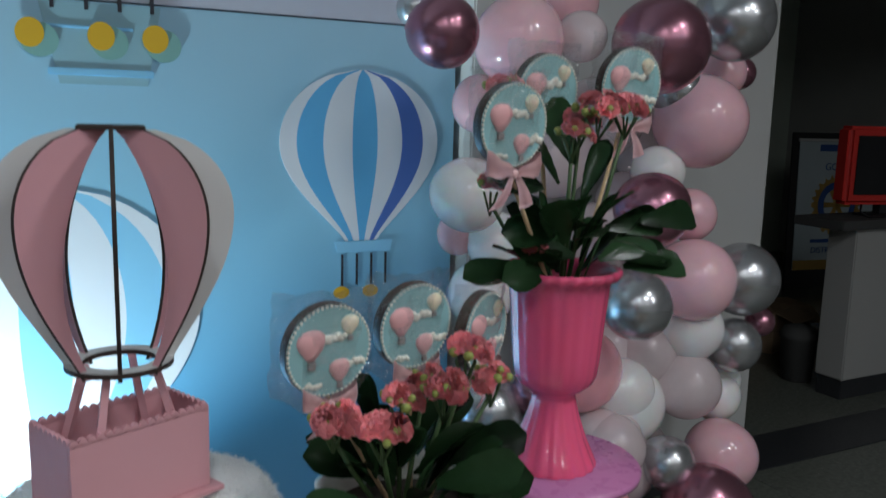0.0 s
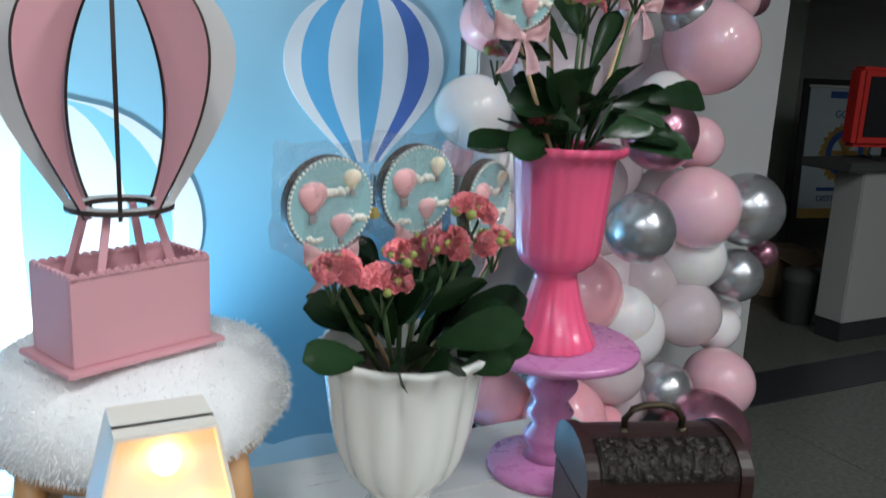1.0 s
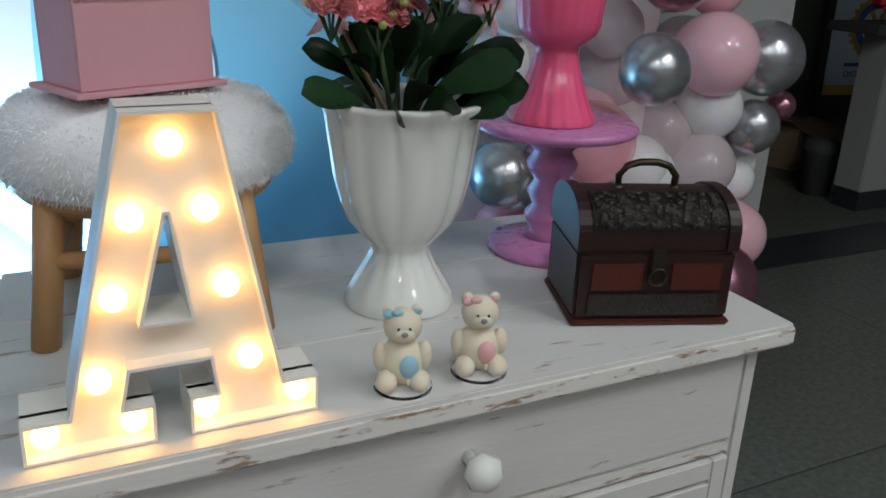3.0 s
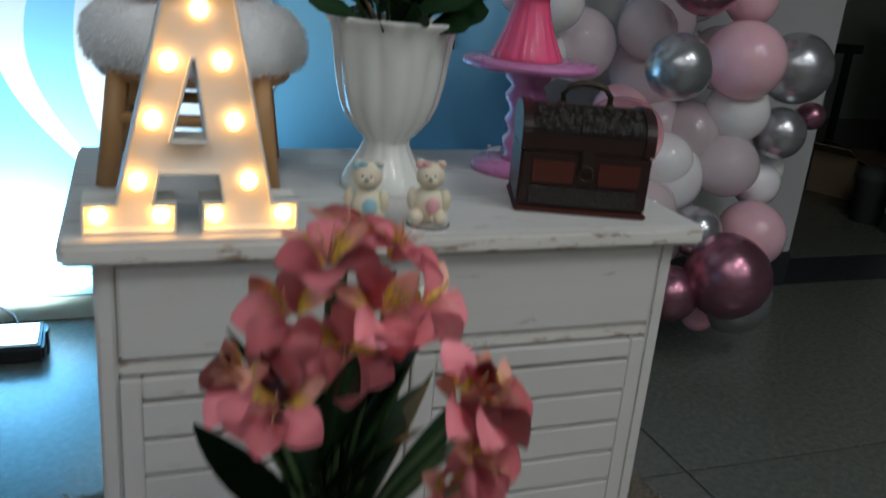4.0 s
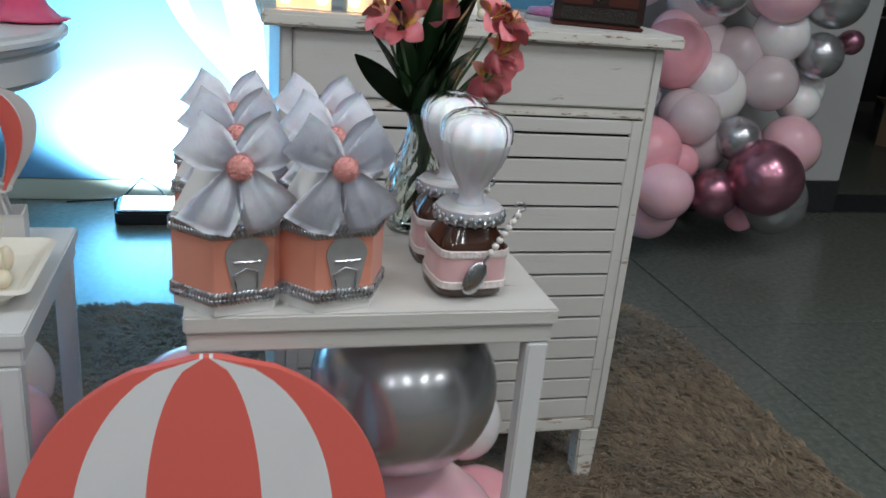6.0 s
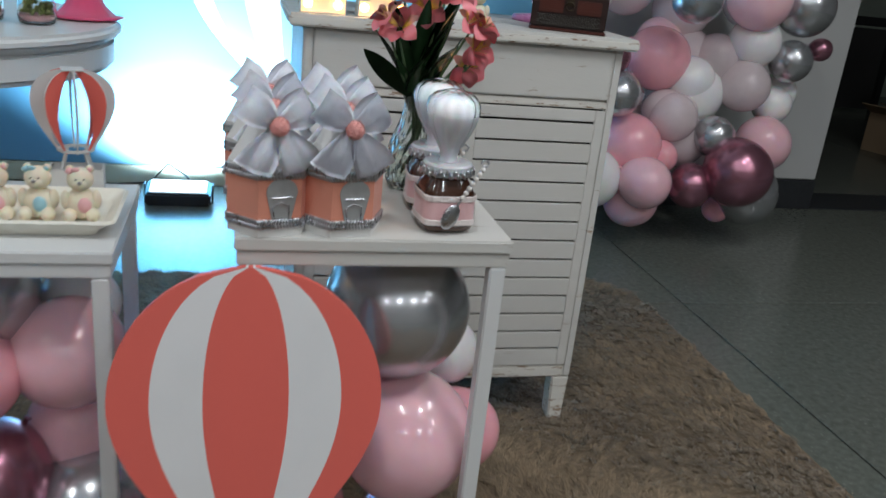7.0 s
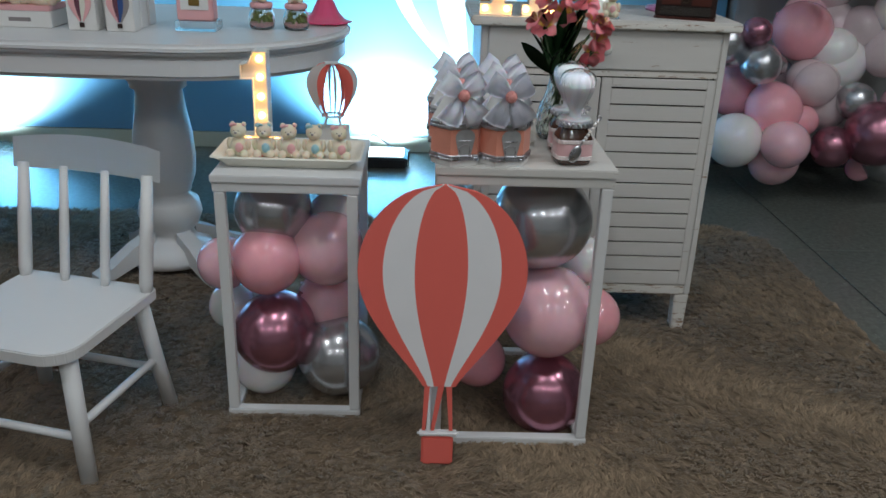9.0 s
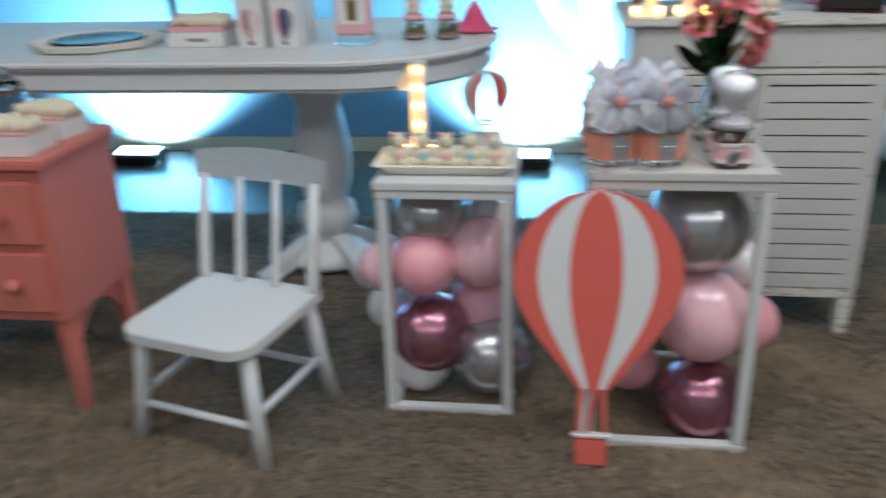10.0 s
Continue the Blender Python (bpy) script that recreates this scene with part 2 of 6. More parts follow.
M_banner = material("banner_cloth", (0.40, 0.47, 0.50), 0.7, grain=0.08)


def glass(name, colour=(1, 1, 1), rough=0.02):
    m = material(name, colour, rough, grain=0, bump=0.04, fine=40, trans=1.0, ior=1.45)
    return m


M_glass = glass("clear_glass", (0.95, 0.98, 0.97))
M_water = glass("vase_water", (0.85, 0.93, 0.86))
M_acrylic = glass("clear_acrylic", (0.96, 0.97, 0.98), 0.05)


def film_material():
    m = bpy.data.materials.new("cellophane")
    m.use_nodes = True
    nt = m.node_tree
    out = nt.nodes["Material Output"]
    nt.nodes.remove(nt.nodes["Principled BSDF"])
    tr, gl, mx = nt.nodes.new("ShaderNodeBsdfTransparent"), nt.nodes.new("ShaderNodeBsdfGlossy"), nt.nodes.new("ShaderNodeMixShader")
    gl.inputs["Roughness"].default_value = 0.07
    no, bp = nt.nodes.new("ShaderNodeTexNoise"), nt.nodes.new("ShaderNodeBump")
    no.inputs["Scale"].default_value = 30
    bp.inputs["Strength"].default_value, bp.inputs["Distance"].default_value = 0.9, 0.01
    nt.links.new(no.outputs["Fac"], bp.inputs["Height"])
    nt.links.new(bp.outputs[0], gl.inputs["Normal"])
    mx.inputs[0].default_value = 0.27
    nt.links.new(tr.outputs[0], mx.inputs[1])
    nt.links.new(gl.outputs[0], mx.inputs[2])
    nt.links.new(mx.outputs[0], out.inputs[0])
    return m


M_film = film_material()


def sky_print():
    m = material("sky_print", (0.3, 0.5, 0.7), 0.62, grain=0.03, bump=0.03)
    nt = m.node_tree
    tc, sp, ramp = nt.nodes.new("ShaderNodeTexCoord"), nt.nodes.new("ShaderNodeSeparateXYZ"), nt.nodes.new("ShaderNodeValToRGB")
    mr = nt.nodes.new("ShaderNodeMapRange")
    mr.inputs[2].default_value = 1.6
    nt.links.new(tc.outputs["Object"], sp.inputs[0])
    nt.links.new(sp.outputs[2], mr.inputs[0])
    nt.links.new(mr.outputs[0], ramp.inputs[0])
    e = ramp.color_ramp.elements
    e[0].position, e[0].color = 0.0, (0.12, 0.30, 0.50, 1)
    e[1].position, e[1].color = 1.0, (0.34, 0.58, 0.74, 1)
    k = e.new(0.3)
    k.color = (0.085, 0.33, 0.58, 1)
    k = e.new(0.65)
    k.color = (0.22, 0.50, 0.70, 1)
    nt.links.new(ramp.outputs[0], nt.nodes["Principled BSDF"].inputs["Base Color"])
    return m


M_sky = sky_print()
M_upper = material("upper_print", (0.52, 0.56, 0.68), 0.6, grain=0.04, bump=0.02)

# ---------------- mesh helpers ----------------


def as_mesh(bm, name, mat, smooth=False):
    me = bpy.data.meshes.new(name)
    bm.normal_update()
    bm.to_mesh(me)
    bm.free()
    for m in (mat if isinstance(mat, (list, tuple)) else [mat]):
        me.materials.append(m)
    if smooth:
        me.polygons.foreach_set("use_smooth", [True] * len(me.polygons))
    return me


def part(name, bm, mat, parent, label="", smooth=False):
    ob = new(name, as_mesh(bm, name, mat, smooth))
    ob.parent = parent
    if label:
        tagged(ob, label)
    return ob


def single(name, bm, mat, m, label, category, smooth=False, group="", kind=""):
    ob = new(name, as_mesh(bm, name, mat, smooth))
    ob.matrix_world = m
    return tagged(ob, label, category, group, kind)


def thing(name, m, label, category, group="", kind=""):
    ob = new(name)
    ob.empty_display_size = 0.05
    ob.matrix_world = m
    return tagged(ob, label, category, group, kind)


def shared(name, mesh, parent, m=None, label=""):
    ob = new(name, mesh)
    ob.parent = parent
    if m is not None:
        ob.matrix_basis = m
    if label:
        tagged(ob, label)
    return ob


def box(x0, x1, y0, y1, z0, z1, bevel=0.003, bm=None, m=None, seg=2):
    bm2 = bmesh.new()
    bmesh.ops.create_cube(bm2, size=1)
    for v in bm2.verts:
        v.co = Vector(((x0 + x1) / 2 + v.co.x * (x1 - x0), (y0 + y1) / 2 + v.co.y * (y1 - y0), (z0 + z1) / 2 + v.co.z * (z1 - z0)))
    if bevel:
        bmesh.ops.bevel(bm2, geom=bm2.edges[:], offset=bevel, segments=seg, affect="EDGES", clamp_overlap=True)
    return merge(bm, bm2, m)


def merge(bm, bm2, m=None):
    if m is not None:
        bm2.transform(m)
    if bm is None:
        return bm2
    me = bpy.data.meshes.new("tmp")
    bm2.to_mesh(me)
    bm2.free()
    bm.from_mesh(me)
    bpy.data.meshes.remove(me)
    return bm


def lathe(profile, seg=40, bm=None, m=None, flute=None, cap=True):
    """profile: (radius, z) from bottom to top; flute(angle, i) scales the radius."""
    b = bmesh.new()
    rings = []
    for i, (r, z) in enumerate(profile):
        ring = []
        for k in range(seg):
            a = 2 * math.pi * k / seg
            s = flute(a, i) if flute else 1.0
            ring.append(b.verts.new((r * s * math.cos(a), r * s * math.sin(a), z)))
        rings.append(ring)
    for i in range(len(rings) - 1):
        for k in range(seg):
            b.faces.new((rings[i][k], rings[i][(k + 1) % seg], rings[i + 1][(k + 1) % seg], rings[i + 1][k]))
    if cap:
        b.faces.new(list(reversed(rings[0])))
        b.faces.new(rings[-1])
    return merge(bm, b, m)


def ball(r, m=None, bm=None, seg=16, rings=10, sx=1, sy=1, sz=1):
    b = bmesh.new()
    bmesh.ops.create_uvsphere(b, u_segments=seg, v_segments=rings, radius=r)
    b.transform(Matrix.Diagonal((sx, sy, sz, 1)))
    return merge(bm, b, m)


def tube(points, r, seg=8, bm=None, m=None, r2=None):
    """A round bar along points, tapering from r to r2."""
    b = bmesh.new()
    pts = [Vector(p) for p in points]
    r2 = r if r2 is None else r2
    rings = []
    up = Vector((0.31, 0.17, 0.93)).normalized()
    for i, p in enumerate(pts):
        d = (pts[min(i + 1, len(pts) - 1)] - pts[max(i - 1, 0)]).normalized()
        u = d.cross(up)
        if u.length < 0.05:
            u = d.cross(Vector((1, 0, 0)))
        u.normalize()
        w = d.cross(u)
        rr = r + (r2 - r) * i / max(1, len(pts) - 1)
        rings.append([b.verts.new(p + rr * (math.cos(2 * math.pi * k / seg) * u + math.sin(2 * math.pi * k / seg) * w)) for k in range(seg)])
    for i in range(len(rings) - 1):
        for k in range(seg):
            b.faces.new((rings[i][k], rings[i][(k + 1) % seg], rings[i + 1][(k + 1) % seg], rings[i + 1][k]))
    b.faces.new(list(reversed(rings[0])))
    b.faces.new(rings[-1])
    bmesh.ops.recalc_face_normals(b, faces=b.faces[:])
    return merge(bm, b, m)


def slab(outline, depth, bm=None, m=None, bevel=0.0):
    """A plate: outline in x, z, its front at y = 0 and its back at y = depth."""
    b = bmesh.new()
    f = b.faces.new([b.verts.new((x, 0, z)) for x, z in outline])
    got = bmesh.ops.extrude_face_region(b, geom=[f])
    for v in got["geom"]:
        if isinstance(v, bmesh.types.BMVert):
            v.co.y += depth
    bmesh.ops.recalc_face_normals(b, faces=b.faces[:])
    if bevel:
        bmesh.ops.bevel(b, geom=b.edges[:], offset=bevel, segments=2, affect="EDGES", clamp_overlap=True)
    return merge(bm, b, m)


def strip(left, right, depth, bm=None, m=None):
    """A thin plate between two lines of (x, z), for curved bands."""
    b = bmesh.new()
    rows = []
    for (xa, za), (xb, zb) in zip(left, right):
        rows.append([b.verts.new((xa, 0, za)), b.verts.new((xb, 0, zb)), b.verts.new((xb, depth, zb)), b.verts.new((xa, depth, za))])
    for p, q in zip(rows, rows[1:]):
        for i in range(4):
            b.faces.new((p[i], p[(i + 1) % 4], q[(i + 1) % 4], q[i]))
    b.faces.new(rows[0])
    b.faces.new(list(reversed(rows[-1])))
    bmesh.ops.recalc_face_normals(b, faces=b.faces[:])
    return merge(bm, b, m)


def sheet(rows, thick, bm=None, m=None):
    """A thin curved sheet from rows of points, all rows equally long."""
    b = bmesh.new()
    vs = [[b.verts.new(p) for p in r] for r in rows]
    for i in range(len(vs) - 1):
        for k in range(len(vs[0]) - 1):
            b.faces.new((vs[i][k], vs[i][k + 1], vs[i + 1][k + 1], vs[i + 1][k]))
    bmesh.ops.solidify(b, geom=b.faces[:], thickness=thick)
    bmesh.ops.recalc_face_normals(b, faces=b.faces[:])
    return merge(bm, b, m)


def arc(cx, cz, rx, rz, a0, a1, n):
    return [(cx + rx * math.cos(radians(a0 + (a1 - a0) * i / n)), cz + rz * math.sin(radians(a0 + (a1 - a0) * i / n))) for i in range(n + 1)]


def envelope(u):
    """Half-width of a hot-air balloon, u from 0 at the mouth to 1 at the crown."""
    if u > 0.58:
        return math.sqrt(max(0.0, 1 - ((u - 0.58) / 0.42) ** 2))
    k = u / 0.58
    return 0.20 + 0.80 * math.sin(k * math.pi / 2) ** 1.15


def aim(p, to, spin=0):
    """Pose at p whose -y axis points at to, kept upright."""
    d = Vector(to) - Vector(p)
    yaw = math.degrees(math.atan2(d.x, -d.y))
    return pose(*p, 0, 0, yaw + spin)

# ---------------- the hall ----------------
I4 = Matrix.Identity(4)
X0, X1, Y0, Y1, TOP = -4.2, 7.2, -4.6, 6.2, 3.0
floor = thing("floor", I4, "grey speckled terrazzo floor with dark joints", "floor", kind="structure")
part("floor_bed", box(X0 - 0.2, X1 + 0.2, Y0 - 0.2, Y1 + 0.2, -0.12, -0.006, 0), M_joint, floor)
ceiling = single("ceiling", box(X0 - 0.2, X1 + 0.2, Y0 - 0.2, Y1 + 0.2, TOP, TOP + 0.1, 0), M_ceiling, I4, "plain off-white hall ceiling", "ceiling", kind="structure")
single("wall_south", box(X0 - 0.2, X1 + 0.2, Y0 - 0.2, Y0, -0.006, TOP, 0), M_wall_back, I4, "plain painted hall wall", "wall", kind="structure")
single("wall_west", box(X0 - 0.2, X0, Y0, Y1, -0.006, TOP, 0), M_wall_back, I4, "plain painted hall wall", "wall", kind="structure")
single("wall_east", box(X1, X1 + 0.2, Y0, Y1, -0.006, TOP, 0), M_wall_back, I4, "plain painted hall wall", "wall", kind="structure")
single("wall_north", box(X0 - 0.2, X1 + 0.2, Y1, Y1 + 0.2, -0.006, TOP, 0), M_wall_far, I4, "dim grey-green wall of the back room", "wall", kind="structure")
single("wall_middle", box(X0, 1.18, 2.46, 2.60, -0.006, TOP, 0.004), M_wall, I4, "plain wall behind the printed panel", "wall", kind="structure")
single("wall_pier", box(1.19, 2.435, 2.250, 2.60, 0.14, TOP, 0.006), M_wall, I4, "white painted wall end beside the opening", "wall", kind="structure")
single("baseboard", box(1.19, 2.438, 2.244, 2.60, 0.0, 0.138, 0.004), M_skirting, I4, "dark granite baseboard of the wall end", "baseboard", kind="structure")
single("trim", box(2.445, X1, 2.25, 2.52, -0.004, 0.004, 0.001), M_skirting, I4, "dark stone threshold strip in the floor", "threshold", kind="structure")
single("wall_lintel", box(2.445, X1, 2.26, 2.60, 2.35, TOP, 0.004), M_wall, I4, "painted lintel over the wide opening", "wall", kind="structure")

# printed backdrop panel
PY = 2.32
panel = thing("backdrop_panel", pose(0, PY, 0), "printed pale-blue sky backdrop with hot-air balloons", "backdrop")
part("lower_sheet", box(-3.6, 1.170, 0, 0.03, 0.075, 1.596, 0.002), M_sky, panel)
part("upper_sheet", box(-3.6, 1.170, 0.001, 0.03, 1.600, 2.4, 0.002), M_upper, panel, "pale lilac upper sheet")
part("foot_rail", box(-3.6, 1.170, -0.004, 0.05, 0.0, 0.072, 0.003), M_wall_far, panel)


def print_balloon(cx, z0, z1, half, bands, colours, off):
    """Gores of a printed balloon between z0 and z1."""
    n = 28
    for i in range(len(colours)):
        lo, hi = bands[i], bands[i + 1]
        l, r = [], []
        for k in range(n + 1):
            u = k / n * 0.999
            w = half * envelope(u)
            l.append((cx + lo * w, z0 + (z1 - z0) * u))
            r.append((cx + hi * w, z0 + (z1 - z0) * u))
        part("printed_stripe", strip(l, r, 0.002, m=pose(0, off, 0)), colours[i], panel)


SEVEN = [-1, -0.80, -0.48, -0.12, 0.20, 0.52, 0.80, 1]
print_balloon(0.874, 0.985, 1.467, 0.240, SEVEN, [M_white_print, M_blue_print, M_white_print, M_blue_print, M_white_print, M_navy_print, M_white_print], -0.003)
print_balloon(0.03, 0.36, 1.16, 0.385, SEVEN, [M_white_print, M_sky_print, M_white_print, M_sky_print, M_white_print, M_sky_print, M_white_print], -0.003)
part("printed_band", slab([(0.800, 0.952), (0.966, 0.950), (0.972, 0.984), (0.792, 0.984)], 0.002, m=pose(0, -0.004, 0)), M_sky_print, panel)
for k in range(4):
    part("printed_rope", box(0.814 + 0.045 * k, 0.820 + 0.045 * k, -0.003, 0, 0.855, 0.946, 0), M_black_print, panel)
    part("printed_rope", box(-0.11 + 0.075 * k, -0.102 + 0.075 * k, -0.003, 0, 0.21, 0.32, 0), M_black_print, panel)
for bx in (0.815, 0.905):
    part("printed_bag", slab(arc(bx, 0.835, 0.024, 0.018, 0, 345, 23), 0.002, m=pose(0, -0.003, 0)), M_yellow_print, panel)
# basket print of the balloon above
part("printed_basket", slab([(0.10, 1.40), (0.30, 1.40), (0.335, 1.592), (0.06, 1.592)], 0.002, m=pose(0, -0.003, 0)), M_teal_print, panel)
part("printed_bar", box(0.075, 0.315, -0.006, 0, 1.420, 1.438, 0.002), M_sky_print, panel)
part("printed_bar", box(0.07, 0.27, -0.006, 0, 1.530, 1.538, 0.002), M_sky_print, panel)
for bx in (0.045, 0.20, 0.325):
    part("printed_bag", slab(arc(bx + 0.015, 1.500, 0.042, 0.040, 0, 345, 23), 0.002, m=pose(0, -0.008, 0)), M_green_print, panel)
    part("printed_bag", slab(arc(bx - 0.005, 1.515, 0.031, 0.034, 0, 345, 23), 0.002, m=pose(0, -0.011, 0)), M_yellow_print, panel)
for k in range(4):
    part("printed_rope", box(0.085 + 0.075 * k, 0.094 + 0.075 * k, -0.006, 0, 1.575, 1.74, 0), M_black_print, panel)

# printed cloud bank along the foot of the panel
for k in range(5):
    cx, rx, rz = 1.0 - k * 0.29, 0.15 + 0.05 * ((k * 7) % 3), 0.06 + 0.025 * ((k * 5) % 4)
    part("printed_cloud", slab(arc(cx, 0.08, rx if cx + rx < 1.16 else 1.16 - cx, rz, 0, 180, 18), 0.002, m=pose(0, -0.003 - 0.0002 * k, 0)), M_cloud_print, panel)

# ---------------- rug ----------------
RX0, RX1, RY0, RY1, RC = -2.9, 1.08, -2.0, 1.38, 0.26
rug = thing("shag_rug", I4, "beige-brown long-pile shag rug on the terrazzo", "rug")
outline = [(RX0, RY0), (RX1, RY0)] + arc(RX1 - RC, RY1 - RC, RC, RC, 0, 90, 10) + [(RX0, RY1)]
backing = slab(outline, 0.008)
backing.transform(Matrix(((1, 0, 0, 0), (0, 0, 1, 0), (0, 1, 0, 0), (0, 0, 0, 1))))
bmesh.ops.recalc_face_normals(backing, faces=backing.faces[:])
part("backing", backing, M_rug_base, rug)


def pile(x0, x1, y0, y1, count, seed):
    rng = np.random.default_rng(seed)
    tufts = count // 9
    cx, cy = rng.uniform(x0, x1, tufts), rng.uniform(y0, y1, tufts)
    inside = ~((cx > RX1 - RC) & (cy > RY1 - RC) & (np.hypot(cx - RX1 + RC, cy - RY1 + RC) > RC))
    cx, cy = cx[inside], cy[inside]
    which = rng.integers(0, len(cx), count)
    turn, bend, long_ = rng.normal(0, 0.7, len(cx)), rng.uniform(0.75, 1.35, len(cx)), rng.uniform(0.75, 1.2, len(cx))
    x, y = cx[which] + rng.normal(0, 0.0046, count), cy[which] + rng.normal(0, 0.0046, count)
    flow = 2.2 * np.sin(x * 3.1 + 1.7 * np.sin(y * 2.3)) + 1.8 * np.cos(y * 2.9 + x * 1.3) + turn[which] + rng.normal(0, 0.22, count)
    ln, w = rng.uniform(0.024, 0.042, count) * long_[which], rng.uniform(0.0009, 0.0018, count)
    lean = np.clip(bend[which] + rng.normal(0, 0.12, count), 0.6, 1.45)
    dx, dy = np.cos(flow), np.sin(flow)
    h1, h2 = 0.45 * ln * 0.55 * np.cos(lean * 0.5), 0.45 * ln * (0.55 * np.cos(lean * 0.5) + 0.45 * np.cos(np.minimum(lean * 1.4, 1.5)))
    o1, o2 = ln * 0.55 * np.sin(lean * 0.5), ln * (0.55 * np.sin(lean * 0.5) + 0.45 * np.sin(np.minimum(lean * 1.4, 1.5)))
    z = np.full(count, 0.006)
    v = np.stack([
        np.stack([x - dy * w, y + dx * w, z], 1), np.stack([x + dy * w, y - dx * w, z], 1),
        np.stack([x + dx * o1 + dy * w, y + dy * o1 - dx * w, z + h1], 1), np.stack([x + dx * o1 - dy * w, y + dy * o1 + dx * w, z + h1], 1),
        np.stack([x + dx * o2, y + dy * o2, z + h2], 1)], 1).reshape(-1, 3)
    i = np.arange(count)[:, None] * 5
    faces = np.concatenate([i + np.array([0, 1, 2]), i + np.array([0, 2, 3]), i + np.array([3, 2, 4])], 0)
    me = bpy.data.meshes.new("pile")
    me.vertices.add(len(v))
    me.vertices.foreach_set("co", v.ravel())
    me.loops.add(faces.size)
    me.loops.foreach_set("vertex_index", faces.ravel().astype(np.int32))
    me.polygons.add(len(faces))
    me.polygons.foreach_set("loop_start", np.arange(0, faces.size, 3, dtype=np.int32))
    me.update(calc_edges=True)
    me.validate()
    me.materials.append(M_rug)
    ob = new("pile", me)
    ob.parent = rug
    return tagged(ob, "long twisted beige and brown strands", kind="stuff")


def island_tint(mat, amount):
    nt = mat.node_tree
    g, hsv, mr = nt.nodes.new("ShaderNodeNewGeometry"), nt.nodes.new("ShaderNodeHueSaturation"), nt.nodes.new("ShaderNodeMapRange")
    mr.inputs[3].default_value, mr.inputs[4].default_value = 1 - amount, 1 + amount
    b = nt.nodes["Principled BSDF"]
    src = b.inputs["Base Color"].links[0].from_socket
    nt.links.new(g.outputs["Random Per Island"], mr.inputs[0])
    nt.links.new(mr.outputs[0], hsv.inputs["Value"])
    nt.links.new(src, hsv.inputs["Color"])
    nt.links.new(hsv.outputs[0], b.inputs["Base Color"])


island_tint(M_rug, 0.34)
pile(-1.3, RX1, -0.85, RY1, 360000, 3)
pile(RX0, -1.3, -0.85, RY1, 110000, 4)
pile(RX0, RX1, RY0, -0.85, 90000, 5)

# ---------------- dresser ----------------
DX0, DX1, DY0, DY1, DH = -0.076, 0.590, 0.520, 0.900, 0.85
dresser = thing("dresser", I4, "distressed white louvred dresser with one wide drawer", "dresser")
part("top", box(DX0, DX1, DY0, DY1, DH - 0.021, DH, 0.004), M_worn, dresser, "worn white plank top")
for k in range(3):
    y0 = DY0 + 0.003 + k * 0.1255
    part("plank", box(DX0 + 0.003, DX1 - 0.003, y0, y0 + 0.1225, DH - 0.018, DH + 0.0015, 0.0015), M_white, dresser)
BX0, BX1, BY0 = DX0 + 0.027, DX1 - 0.024, DY0 + 0.018
part("side_panel", box(BX0, BX0 + 0.018, BY0, DY1 - 0.01, 0.115, DH - 0.0215, 0.003), M_white, dresser)
part("side_panel", box(BX1 - 0.018, BX1, BY0, DY1 - 0.01, 0.115, DH - 0.0215, 0.003), M_white, dresser)
part("back_panel", box(BX0 + 0.018, BX1 - 0.018, DY1 - 0.02, DY1 - 0.01, 0.115, DH - 0.03, 0), M_white, dresser)
# added board behind the front, its black paints the shade in the gaps
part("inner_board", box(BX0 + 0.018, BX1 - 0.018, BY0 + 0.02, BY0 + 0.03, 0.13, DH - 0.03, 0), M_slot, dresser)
part("bottom_rail", box(BX0 + 0.018, BX1 - 0.018, BY0 - 0.001, DY1 - 0.02, 0.115, 0.142, 0.003), M_worn, dresser)
part("middle_rail", box(BX0 + 0.018, BX1 - 0.018, BY0 + 0.001, BY0 + 0.02, 0.712, 0.727, 0.002), M_worn, dresser)
drawer = part("drawer", box(BX0 + 0.019, BX1 - 0.019, BY0 - 0.002, BY0 + 0.02, 0.729, DH - 0.024, 0.003), M_white, dresser)
part("knob", lathe([(0.007, 0), (0.007, 0.010), (0.011, 0.014), (0.0155, 0.022), (0.0155, 0.029), (0.010, 0.036), (0.002, 0.038)], 16,
     m=pose(0.257, BY0 - 0.002, 0.784, 90), flute=lambda a, i: 1 + 0.06 * math.cos(8 * a)), M_ceramic, drawer, "white ribbed ceramic knob", smooth=True)
mid = (BX0 + BX1) / 2
NS, STEP, GAP, FIRST = 13, 0.0415, 0.0048, 0.6865
